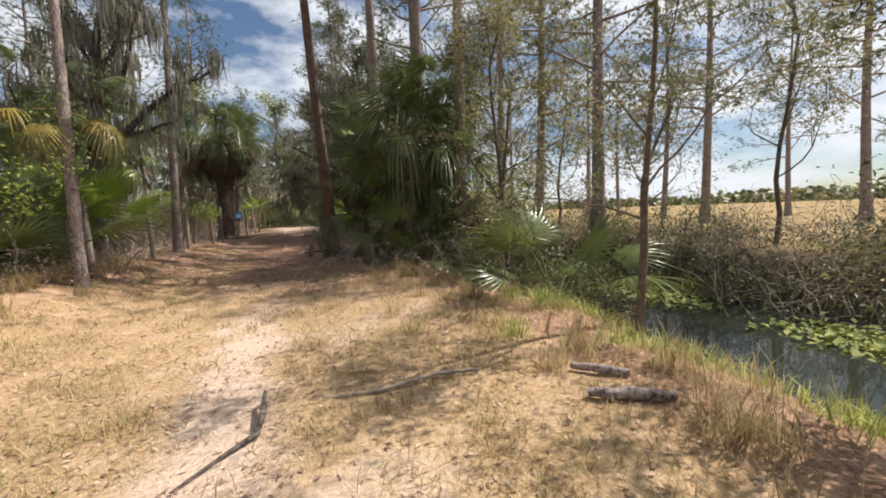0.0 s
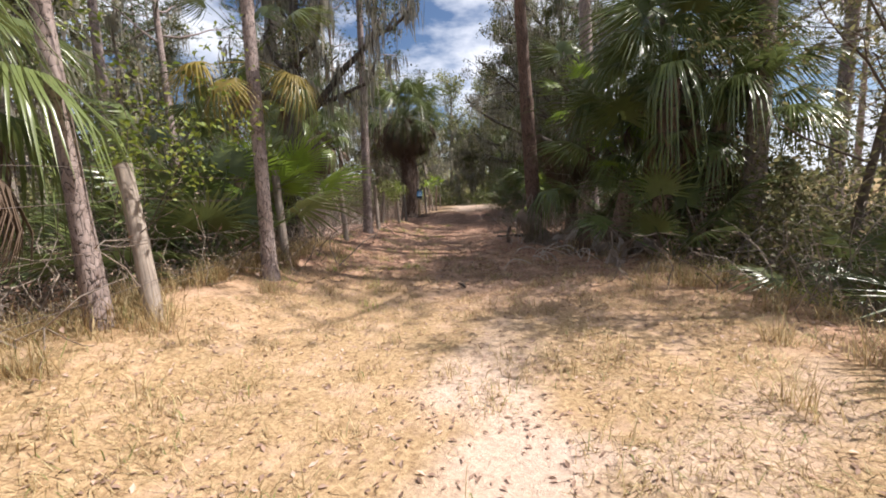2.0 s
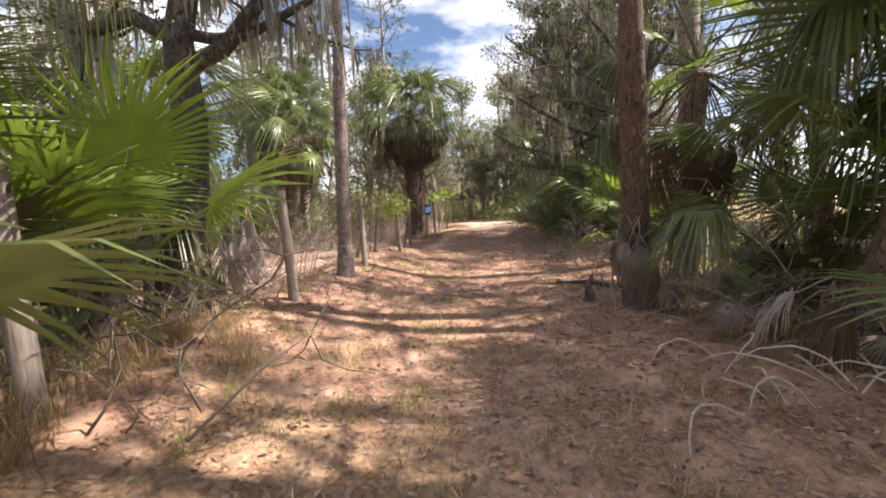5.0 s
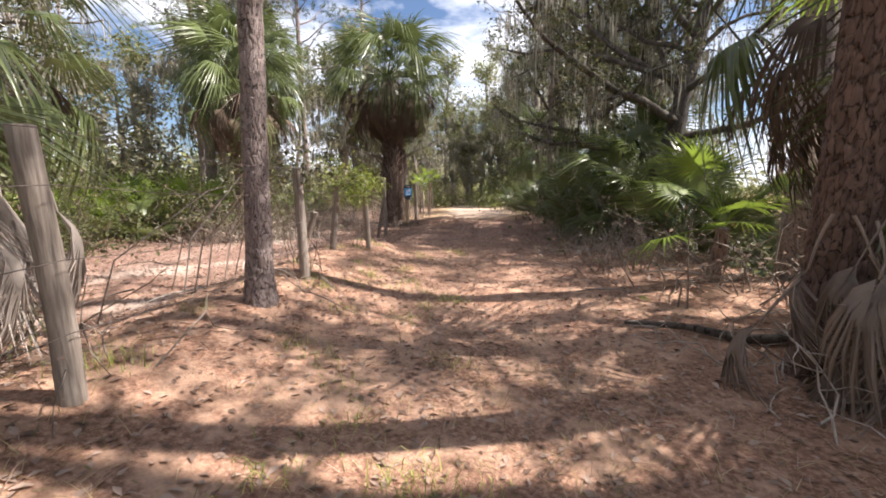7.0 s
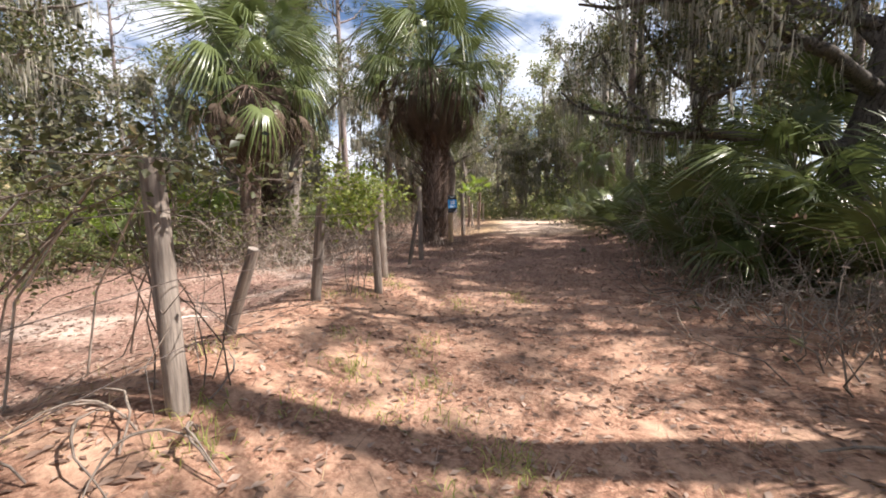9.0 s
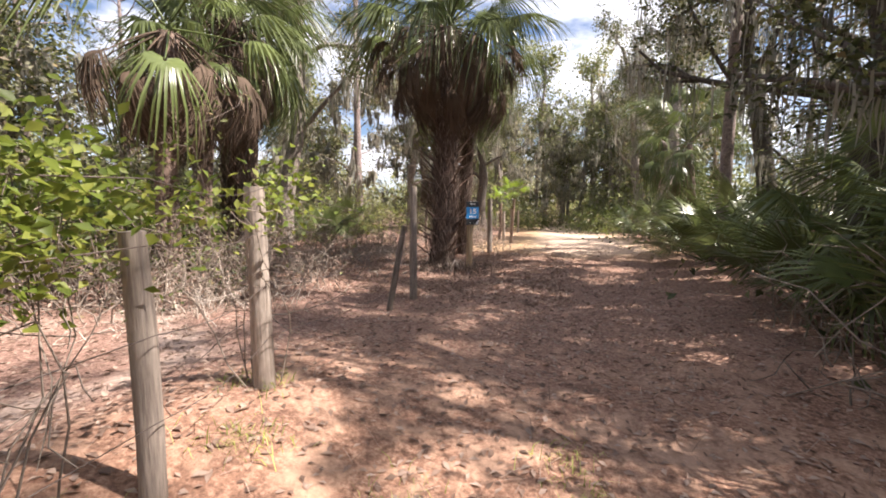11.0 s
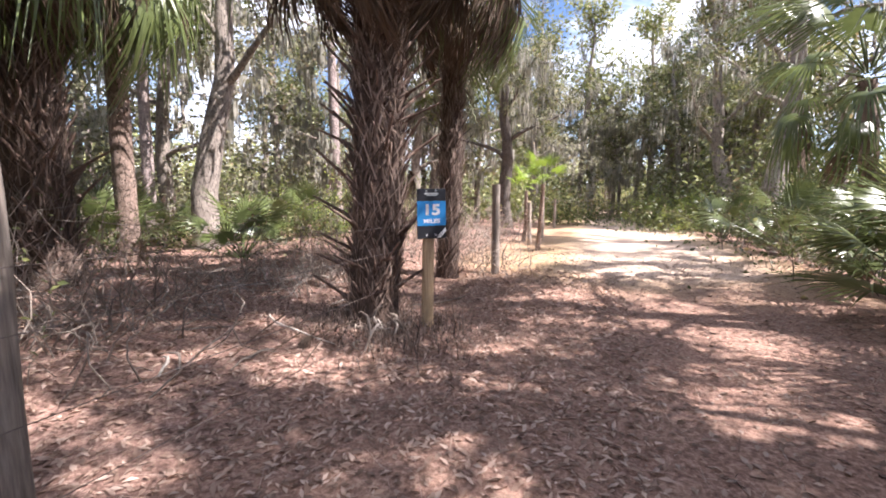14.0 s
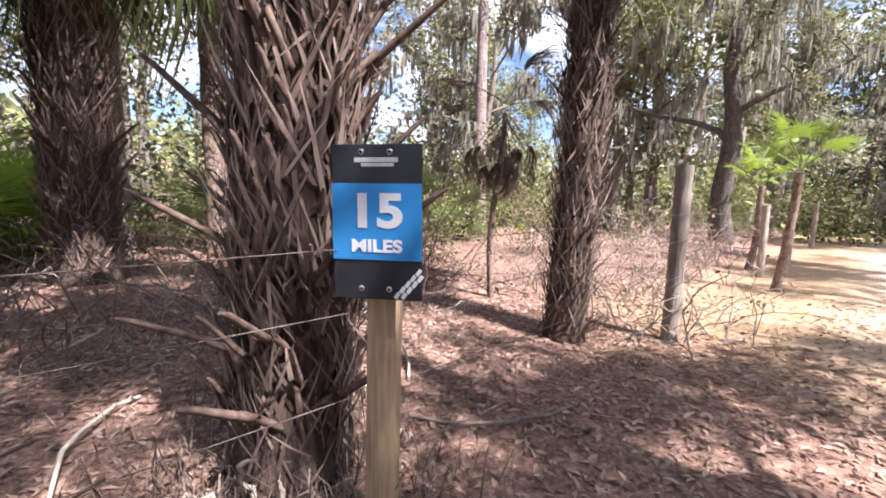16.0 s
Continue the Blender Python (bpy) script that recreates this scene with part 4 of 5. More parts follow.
mossy_a = tree_thing("mossy_tree", branching(221, 9.5, 0.15, 11, 3.0, 0.18, 3000, 0.17, 0.5, 300, (0.5, 0.2), 0.5, 4, 3, 0.3, 0.24, 7, True, (), 2.4), M_WOODS_BARK, M_GREY, "grey-green woodland tree draped with hanging moss", "tree", G_MOSSY)
mossy_b = tree_thing("mossy_tree", branching(222, 7.5, 0.12, 10, 3.2, 0.12, 3200, 0.16, 0.5, 260, (-0.6, 0.4), 0.45, 4, 3, 0.32, 0.26, 7, True, (), 2.4), M_WOODS_BARK, M_GREY, "low spreading woodland tree hung with grey moss", "tree", G_MOSSY)
mossy_c = tree_thing("mossy_tree", branching(223, 8.5, 0.13, 11, 2.8, 0.15, 3200, 0.16, 0.5, 120, (0.3, -0.6), 0.5, 4, 3, 0.3, 0.22, 7, True, (), 2.4), M_WOODS_BARK, M_OAK, "dense olive-green woodland tree with some moss", "tree", G_MOSSY)
mg = np.random.default_rng(29)
scatter([mossy_a, mossy_b, mossy_c], [(-9.5, 4.5), (-10.5, 8), (-10.6, 12.2), (-13, 11), (-14.5, 15), (-15, 20.5), (-11.6, 26), (-8.4, 30.5), (-12, 32), (-6.2, 34), (-16, 26), (-7.5, 38), (-7.8, 0.2), (-4.0, 37), (0.0, 47), (1.5, 51), (4.5, 49), (6.5, 45), (3.2, 54), (-1.8, 43)], mg, 0.08, 0.9, 1.2)
bank_oak = tree_thing("bank_shrub", branching(224, 2.9, 0.06, 8, 1.2, 0.2, 5000, 0.075, 0.5, 0, (-0.3, 0.1), 0.5, 4, 3, 0.2), M_TWIG_DARK, M_OAK, "leafy shrub on the canal bank", "tree", "thin trees on the canal bank")
bank_oak.matrix_basis = spot(*plan(7.1, -5.4), 0, 0.05, 0.62)
# Added oak, placed so its crown shades the ground near the sign.
shade_oak = tree_thing("live_oak", branching(207, 8.0, 0.17, 9, 4.0, 0.4, 14000, 0.09, 0.5, 160, (-0.6, 0.2), 0.5), M_OAK_BARK, M_OAK, "leafy live oak added to shade the trail edge", "tree", G_OAK)
scatter([shade_oak], [(6.7, 22.2)], np.random.default_rng(3), 0.05, 1.0, 1.1)
# Two added tall oaks whose crowns shade the trail and the fence side.
tall_oak = tree_thing("live_oak", branching(208, 11.0, 0.19, 10, 4.6, 0.4, 13500, 0.105, 0.5, 160, (-1.0, 0.2), 0.5), M_OAK_BARK, M_OAK, "tall live oak added so its wide crown shades the trail", "tree", G_OAK)
tall_oak.matrix_basis = spot(*plan(8.3, 17.5), 10)
second_oak = copy_thing(tall_oak, Matrix.Identity(4))
second_oak.matrix_basis = spot(*plan(6.9, 19.9), 130, 0.05, 0.95)

# Smaller added oak that shades the right edge of the trail.
edge_oak = copy_thing(shade_oak, Matrix.Identity(4))
edge_oak.matrix_basis = spot(*plan(8.6, 23.6), 200, 0.05, 0.68)

# thin trees on the canal bank
G_BANK = "thin trees on the canal bank"
bank_a = tree_thing("bank_tree", branching(301, 6.0, 0.042, 10, 2.4, 0.25, 6000, 0.085, 0.32, 0, (0.6, 0.2), 0.7, 4, 4, 0.2, 0.2, 6), M_TWIG_DARK, M_WILLOW, "thin bank tree with sparse olive leaves", "tree", G_BANK)
bank_b = tree_thing("bank_tree", branching(302, 5.0, 0.055, 9, 2.6, 0.2, 6000, 0.085, 0.32, 0, (1.5, 0.3), 0.6, 4, 4, 0.22, 0.22, 6), M_TWIG_DARK, M_WILLOW, "leaning bank tree with sparse brownish leaves", "tree", G_BANK)
bank_c = tree_thing("bank_tree", branching(303, 5.6, 0.045, 9, 2.3, 0.25, 5000, 0.085, 0.36, 0, (0.3, 0.1), 0.7, 3, 4, 0.2, 0.2, 6), M_TWIG_DARK, M_WILLOW, "slim bank tree with few olive leaves", "tree", G_BANK)
scatter([bank_c], [(7.2, -2.4), (7.1, 0.6)], rnd, 0.05, 0.8, 0.9)
scatter([bank_a, bank_b], [(8.1, -5.7), (7.5, -7.2), (7.6, 2.2), (12.4, 3.0), (12.8, 7.5), (12.2, 11.5), (13.5, 0.2)], rnd, 0.05, 0.9, 1.15)

# ---------- palms ----------
palm(-0.78, 20.45, 5.6, 0.27, 1, "tall cabbage palm with booted trunk and brown skirt", 30, 60, 290, 0.1, 0, 1.3, FAN + FAN_OLD[:1], 0, -40, 0.3)
palm(-0.81, 23.27, 5.6, 0.17, 21, "slim cabbage palm with brown skirt behind the sign", 14, 34, 70, 0.1, 0, 1.15)
palm(-6.2, 20.0, 6.0, 0.38, 2, "cabbage palm with shaggy booted trunk in the woods", 24, 26, 150, 0.0, 0, 1.3, None, 0, -40, 0.1)
palm(-2.1, 23.7, 2.35, 0.04, 31, "dead palm sapling with a ball of dry fronds", 4, 12, 0, 0.0, 0, 0.6, FAN_DRY, 0, -75)
palm(-7.4, 22.0, 6.3, 0.2, 3, "cabbage palm with dead skirt in the woods", 18, 16, 0, 0.2, 0, 1.2)
palm(-5.6, 18.2, 4.6, 0.17, 46, "shaggy cabbage palm with brown skirt behind the fence", 14, 38, 0, 0.2, 40, 1.1, FAN_OLD, 0, -60)
palm(-4.6, 16.4, 4.2, 0.18, 22, "cabbage palm with drooping fans behind the fence", 8, 36, 0, 0.2, 0, 1.15, FAN_OLD, 0, -65)
palm(-0.02, 2.16, 2.85, 0.05, 4, "young cabbage palm with slim trunk and yellowing fronds", 4, 2, 0, 0.1, 0, 0.56, None, 6, -20)
palm(-1.1, -1.3, 2.3, 0.15, 5, "cabbage palm with drooping fronds behind the fence", 15, 28, 0, 0.1, 0, 1.05)
palm(6.7, 4.0, 2.5, 0.17, 6, "leaning cabbage palm in the canal-bank thicket", 22, 12, 0, 0.5, 40, 0.92)
palm(7.2, 5.3, 4.0, 0.18, 7, "cabbage palm with drooping fronds on the canal bank", 22, 12, 0, -0.3, 80, 0.95)
palm(5.6, 4.75, 1.35, 0.17, 8, "short cabbage palm in the trailside thicket", 14, 6, 0, 0.2, 0, 1.0, FAN + FAN_FRESH)
palm(5.9, 13.6, 0.9, 0.16, 10, "short cabbage palm under the spreading oak", 16, 5, 0, 0.0, 0, 0.95)
palm(5.8, 16.2, 1.2, 0.15, 24, "short cabbage palm with drooping fans beside the trail", 16, 5, 0, 0.0, 0, 0.95)
palm(6.6, 14.9, 1.6, 0.15, 25, "cabbage palm with dark fans under the oak", 18, 5, 0, 0.0, 0, 1.0)
palm(6.2, 25.3, 3.4, 0.14, 12, "cabbage palm with glossy fronds beside the trail", 18, 6, 0, -0.3, 0, 1.0)
palm(-2.8, 4.3, 1.5, 0.15, 13, "young cabbage palm behind the fence", 14, 4, 0, 0.0, 0, 0.9)
palm(-0.75, 4.0, 0.55, 0.1, 14, "young cabbage palm with broad green fans by the fence", 8, 3, 0, 0.1, 0, 1.05, FAN_UP, 0, 15)
palm(-2.0, 6.0, 1.3, 0.1, 16, "young cabbage palm with pale fans behind the fence", 10, 3, 0, 0.1, 0, 0.8)
palm(-4.2, 9.0, 3.4, 0.16, 15, "cabbage palm behind the fence with brown skirt", 16, 10, 0, 0.0, 0, 1.0)
palm(0.3, 27.6, 1.85, 0.06, 18, "young palm with bright yellow-green fans by the far fence", 10, 0, 0, 0.1, 0, 0.62, FAN_FRESH, 0, 0)
palm(-0.4, 29.6, 1.7, 0.06, 28, "young palm with lime-green fans behind the far fence", 9, 0, 0, 0.1, 0, 0.6, FAN_FRESH, 0, 0)
palm(5.2, 9.4, 0.75, 0.08, 19, "young palm with bright lime-green fans", 7, 0, 0, 0.1, 0, 0.95, FAN_FRESH)
palm(5.45, 7.75, 3.1, 0.15, 41, "cabbage palm with hanging dry fronds beside the reddish pine", 12, 26, 0, 0.2, 0, 1.1, FAN_OLD + FAN_FRESH, 0, -50)
palm(6.1, 4.1, 3.0, 0.16, 42, "cabbage palm with long drooping fans in the trailside thicket", 26, 10, 0, 0.2, 20, 0.88, FAN + FAN_OLD)
palm(6.3, 6.3, 1.2, 0.15, 45, "short cabbage palm in deep shade of the thicket", 14, 6, 0, 0.0, 0, 1.0)
pg = np.random.default_rng(17)
low_a = palmetto("saw_palmetto", 71, 10)
low_b = palmetto("saw_palmetto", 72, 8)
low_c = palmetto("saw_palmetto", 73, 12)
spots = [(6.5, 12.6), (6.3, 13.1), (5.4, 13.4), (5.1, 14.4), (5.7, 15.4), (5.2, 16.6), (6.2, 12.0), (6.5, 14.2), (6.6, 16.4), (5.6, 18.2), (6.2, 19.6), (5.9, 21.2), (5.6, 22.3), (5.9, 23.6), (6.4, 24.4), (6.0, 20.5), (6.8, 23), (6.3, 6.4), (5.9, 3.2), (7.6, 10.6), (6.8, 11.8),
         (-0.9, 2.2), (-1.6, 1.6), (-2.3, 2.6), (-1.3, 3.3), (-2.8, 0.3), (-4.5, 3.8), (-5.5, 8.5), (-6.5, 14.5), (-5.2, 22.8), (-7.0, 25.5), (-7.5, 17.0), (-8.0, 22), (-6.4, 27), (-9, 24), (-9.5, 11), (5.9, 27.5), (6.6, 29), (5.5, 31), (6.5, 33), (-2.5, 36), (6, 38), (7.0, 1.0), (7.3, -0.6)]
scatter([low_a, low_b, low_c], spots, pg, 0.02, 0.95, 1.6)
# A brighter leaf colour stands in for sun falling on these palmettos.
bright = palmetto("saw_palmetto", 74, 12, FAN_FRESH, "green palmetto in the woods, sunlight painted into its leaf colour")
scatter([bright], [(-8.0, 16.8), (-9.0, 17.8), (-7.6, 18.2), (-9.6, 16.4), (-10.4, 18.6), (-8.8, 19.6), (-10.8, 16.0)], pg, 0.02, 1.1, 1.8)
# ---------- bushes ----------
G_BUSH = "bushes in the undergrowth"
bush_a = bush_thing("bush", brush_meshes(401, 34, 1.6, 1.2, 1500, 0.06), M_TWIG_DARK, M_SHRUB, "olive-green leafy bush in the undergrowth", "bush", G_BUSH)
bush_b = bush_thing("bush", brush_meshes(402, 34, 1.2, 1.4, 1100, 0.055), M_TWIG, M_SHRUB, "low tangled bush with small green leaves", "bush", G_BUSH)
# The bright leaf gives this bush its sunlit look by colour alone.
bush_c = bush_thing("bush", brush_meshes(405, 30, 1.5, 1.5, 1500, 0.07), M_TWIG_DARK, M_VINE, "leafy green bush, sunlight painted into its leaf colour", "bush", G_BUSH)
dead_a = bush_thing("dry_brush", brush_meshes(403, 36, 1.0, 1.3, 160, 0.05, 0.5), M_TWIG, M_LITTER, "tangle of dry leafless brush", "brush", "dry brush in the woods")
dead_b = bush_thing("dry_brush", brush_meshes(404, 50, 1.4, 1.0, 120, 0.05, 0.5), M_TWIG, M_LITTER, "tall tangle of dry grey brush", "brush", "dry brush in the woods")
bg = np.random.default_rng(23)
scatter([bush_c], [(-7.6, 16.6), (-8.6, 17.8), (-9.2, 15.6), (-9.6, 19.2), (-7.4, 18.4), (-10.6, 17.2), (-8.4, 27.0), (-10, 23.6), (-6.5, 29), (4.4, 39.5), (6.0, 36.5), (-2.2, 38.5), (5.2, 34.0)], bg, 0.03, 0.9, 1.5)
scatter([bush_a, bush_b], [(-6.6, 12.8), (-3.4, 15.8), (-4.6, 15.2), (11.6, -1.0), (11.9, 1.2), (12.0, -3.2), (11.7, 3.4), (-6.5, 10.5), (-7, 11.5), (-6.8, 16.8), (-4.4, 24.5), (-6.5, 20.8), (-3.8, 27.5), (-2.6, 30), (-5, 33), (-3, 40), (6.0, 24.5), (6.3, 26.5), (5.9, 30), (6.6, 35), (5.8, 42), (6.0, 47), (7.2, 53), (-1.2, 47), (-0.5, 53), (4.8, 40.5), (4.0, 43), (3.0, 47), (6.4, 41), (5.2, 44.5), (2.2, 50), (4.6, 57), (2.8, 60), (1.5, 62), (3.8, 63), (7.8, 3.4), (8.2, 5.0), (7.8, 7.2), (8.4, 8.8), (7.9, 1.2), (7.8, 2.6), (7.0, 3.3), (8.0, 6.2), (-3.2, -0.4), (-4.0, 2.0), (-10, 7), (-11, 16), (-12, 21), (-10, 27), (-15, 30)], bg, 0.03, 0.9, 1.5)
scatter([dead_a, dead_b], [(-0.7, 3.0), (-1.0, 4.4), (-0.8, 5.6), (-2.6, 15.6), (-2.8, 16.8), (-3.2, 19.0), (-4.2, 20.8), (-2.4, 21.6), (-5.4, 18.8), (-4.6, 14.6), (-1.0, 1.4), (-1.9, 1.6), (-2.6, 3.2), (5.6, 6.4), (5.2, 5.0), (6.6, 0.6), (4.9, 14.6), (5.3, 16.4), (-0.4, 24.2), (-1.9, 24.8), (-1.3, 0.6), (-2.0, -0.6), (-1.1, 2.6), (-1.6, 6.2), (-3.4, 14.6), (-3.5, 16.0), (-2.6, 17.4), (-4.0, 18.4), (-3.4, 22.6), (4.7, 10.6), (5.2, 9.2), (4.9, 13.4), (6.3, 2.0), (6.7, 6.2), (11.8, -2.0), (12.4, 0.5), (12.0, 3.2), (12.6, 5.6), (13.4, 2.0), (13.6, -1.6), (14.2, 4.2), (12.2, 8.4), (14.8, 0.6), (15.6, 2.8), (13, -4), (-0.9, 25.6), (-1.2, 27.4), (-1.5, 29.3)], bg, 0.03, 0.9, 1.4)

pale = bush_thing("dry_brush", brush_meshes(406, 80, 0.75, 1.5, 0, 0.05, 0.6), M_BLEACHED, None, "pale bleached tangle of dead brush beside the trail", "brush", "dry brush in the woods")
scatter([pale], [(5.5, 11.7), (5.9, 12.3), (5.1, 12.4), (4.9, 6.4), (-2.6, 15.2), (-3.0, 21.2)], bg, 0.02, 0.8, 1.15)


# ---------- fence ----------
def post(name, xy, h, r, mat, label, lean=0.0, lean_dir=0.0, seed=0, square=False):
    rng = np.random.default_rng(seed)
    zs = np.linspace(-0.25, h, 9)
    pts = np.stack([rng.normal() * 0.008 + 0 * zs, rng.normal() * 0.008 * np.sin(zs * 3), zs], 1)
    b = Build()
    b.tube(pts, r * (1.06 - 0.1 * (zs + 0.25) / (h + 0.25)) * (1 + rng.normal(size=9) * 0.015), 4 if square else 12, True, 0.0 if square else 0.035, rng)
    me = b.mesh(name, not square)
    p = part(name, me, mat)
    p.matrix_basis = pose(xy[0], xy[1], H(*xy)) @ pose(0, 0, 0, 0, 0, lean_dir) @ pose(0, 0, 0, 0, lean, 0) @ pose(0, 0, 0, 0, 0, 45 if square else 0)
    return tagged(p, label, "fence post", "fence posts along the trail")


POSTS = [(-5.33, 4.74, 1.35, 0.07, 4), (-6.4, 7.5, 1.4, 0.062, 2), (-6.2, 6.95, 1.0, 0.05, 1), (-7.2, 10.3, 1.32, 0.058, 3), (-8.02, 13.1, 1.3, 0.056, 1.5), (-8.9, 16.1, 1.1, 0.05, 2), (-9.45, 16.98, 1.3, 0.066, 2), (-10.98, 20.72, 1.8, 0.06, 1), (-12.95, 27.6, 1.75, 0.08, 1), (-14.5, 32.2, 1.3, 0.06, 2), (-15.0, 34.2, 1.4, 0.06, 1), (-16.6, 39.0, 1.3, 0.06, 1), (-3.9, 0.4, 1.4, 0.07, 0)]
for k, (x, y, h, r, ln) in enumerate(POSTS):
    post("fence_post", (x, y), h, r, M_POST, "weathered grey round wooden fence post", ln, 200, 500 + k)
post("fence_post", (-8.8, 13.95), 0.74, 0.045, M_POST, "short leaning fence post with pale broken top", 22, 15, 520)
post("fence_post", (-9.1, 15.2), 1.1, 0.055, M_POST_DARK, "dark leaning fence post", 6, 30, 521)
post("fence_post", (-10.85, 19.95), 1.25, 0.045, M_POST_DARK, "thin dark leaning fence stake", 10, 20, 522)


def wire(pts, r, label):
    b = Build()
    b.tube(pts, [r] * len(pts), 4, False)
    return tagged(part("fence_wire", b, M_WIRE), label, "wire", "fence wires")


ordered = sorted(POSTS, key=lambda p: p[1])
for hz in (0.35, 0.7, 1.05, 1.3):
    pts = []
    for a, b2 in zip(ordered[:-1], ordered[1:]):
        for t in np.linspace(0, 1, 8, endpoint=False):
            x, y = a[0] + (b2[0] - a[0]) * t + 0.07, a[1] + (b2[1] - a[1]) * t
            g = H(a[0], a[1]) * (1 - t) + H(b2[0], b2[1]) * t
            pts.append((x, y, g + hz - 0.06 * math.sin(t * math.pi)))
    wire(pts, 0.0025, "thin rusty strand of fence wire")

# ---------- mile marker ----------
SIGN_X, SIGN_Y = -11.785, 24.17
post("sign_post", (SIGN_X - 0.1, SIGN_Y + 0.07), 1.62, 0.08, M_SIGNPOST, "square pale wooden post carrying the sign", 0, 55, 530, True)


def box_bm(w, d, h, bevel=0.004):
    bm = bmesh.new()
    bmesh.ops.create_cube(bm, size=1, matrix=Matrix.Diagonal((w, d, h, 1)))
    bmesh.ops.bevel(bm, geom=bm.edges[:], offset=bevel, segments=1, affect="EDGES")
    return bm


def words(text, size, material, parent, m, name, stretch=1.0):
    cu = bpy.data.curves.new(name, "FONT")
    cu.body, cu.size, cu.align_x, cu.align_y, cu.extrude, cu.offset = text, size, "CENTER", "CENTER", 0.0008, 0.035 * size
    tmp = bpy.data.objects.new("tmp", cu)
    scene.collection.objects.link(tmp)
    bpy.context.view_layer.update()
    me = bpy.data.meshes.new_from_object(tmp.evaluated_get(bpy.context.evaluated_depsgraph_get()))
    bpy.data.objects.remove(tmp)
    me.name = name
    return part(name, me, material, parent, "", m @ Matrix.Diagonal((stretch, 1, 1, 1)))


SIGN_Z = 1.57
sign = new("mile_marker_sign")
sign.matrix_basis = pose(SIGN_X, SIGN_Y, SIGN_Z, 0, -1.5, 55)
part("board", box_bm(0.335, 0.008, 0.56), M_BLACK, sign)
part("blue_panel", box_bm(0.333, 0.004, 0.275, 0.001), M_BLUE, sign, "bright blue printed panel", pose(0, -0.0065, 0.005))
words("15", 0.165, M_WHITE, sign, pose(0.0, -0.0105, 0.04, 90), "number", 1.25)
words("MILES", 0.062, M_WHITE, sign, pose(0.0, -0.0105, -0.083, 90), "lettering", 1.25)
part("label_strip", box_bm(0.16, 0.002, 0.016, 0.0005), M_PAPER, sign, "grey printed strip", pose(0, -0.0055, 0.225))
part("label_strip", box_bm(0.12, 0.002, 0.012, 0.0005), M_PAPER, sign, "grey printed strip", pose(0.005, -0.0055, 0.208))
for ex, ez in ((-0.055, 0.253), (0.05, 0.253), (-0.06, -0.24), (0.045, -0.24)):
    bm = bmesh.new()
    bmesh.ops.create_circle(bm, segments=12, radius=0.011)
    r0 = bmesh.ops.extrude_edge_only(bm, edges=bm.edges[:])["geom"]
    for v in r0:
        if isinstance(v, bmesh.types.BMVert):
            v.co *= 0.55
            v.co.z += 0.003
    part("eyelet", bm, M_EYELET, sign, "metal eyelet", pose(ex, -0.0055, ez, 90))
for k in range(5):
    px, pz = 0.075 + 0.02 * k, -0.262 + 0.022 * k
    for o in (0, 1):
        if k + o < 5:
            part("stripe", box_bm(0.014, 0.002, 0.026, 0.0005), M_WHITE, sign, "white dash", pose(px + 0.026 * o, -0.0055, pz, 0, 35))
tagged(sign, "black and blue mile marker board reading 15 miles", "sign")


# ---------- grass, litter, fallen wood ----------
def stuff(name, b, mat, label, category):
    return tagged(part(name, b, mat), label, category, kind="stuff")


def ground_points(us, ss, lift=0.0):
    x, y = -5.35 + AY * us - AX * ss, 4.76 + AX * us + AY * ss
    return np.stack([x, y, height(x, y) + lift], 1)


gr = np.random.default_rng(31)
b = Build()
n = 105000
us, ss = gr.uniform(-0.9, 6.8, n), gr.triangular(-8, -3.5, 10, n)
keep = gr.random(n) < smooth(-0.7, 0.7, ripple(us * 0.9 + 3, ss * 0.9) + 0.7 * ripple(us * 3.1, ss * 2.7)) * (1 - 0.75 * np.exp(-((us - 3.0) / 0.45) ** 2) * (ss < 1))
b.blades(ground_points(us[keep], ss[keep], 0.0), 0.11, 0.0045, gr, 1.55, True)
stuff("straw_grass", b, M_STRAW, "short flattened dry straw grass on the trail", "grass")
b = Build()
cl = np.stack([np.concatenate([gr.normal(-0.45, 0.45, 150), gr.normal(5.8, 0.5, 70)]), np.concatenate([gr.uniform(-6, 4.8, 150), gr.uniform(-8, 6, 70)])], 1)
pk = cl[gr.integers(len(cl), size=17000)] + gr.normal(size=(17000, 2)) * 0.075
b.blades(ground_points(pk[:, 0], pk[:, 1], -0.01), 0.36, 0.006, gr, 0.95)
stuff("tall_dry_grass", b, M_STRAW, "tufts of tall dry yellow grass along the verge", "grass")
b = Build()
cl = np.stack([np.concatenate([gr.normal(7.05, 0.45, 120), gr.normal(10.6, 0.4, 90)]), np.concatenate([gr.uniform(-8, 10, 120), gr.uniform(-9, 8, 90)])], 1)
pk = cl[gr.integers(len(cl), size=16000)] + gr.normal(size=(16000, 2)) * 0.14
b.blades(ground_points(pk[:, 0], pk[:, 1], -0.01), 0.26, 0.012, gr, 0.8)
stuff("water_weeds", b, M_WEED, "yellow-green grass and weeds at the water's edge", "grass")
b = Build()
n = 1500
us, ss = gr.normal(10.5, 0.35, n), np.where(gr.random(n) < 0.6, gr.normal(-3.6, 0.8, n), gr.normal(1.0, 0.7, n))
p = ground_points(us, ss)
p[:, 2] = WATER_Z + gr.uniform(0.005, 0.06, n)
b.leaves(p, 0.13, gr, 2.0, 0.7)
stuff("floating_plants", b, M_WEED, "green floating plants on the canal water", "water plants")
b = Build()
cl = np.stack([gr.uniform(-0.3, 2.2, 60), gr.uniform(1, 13, 60)], 1)
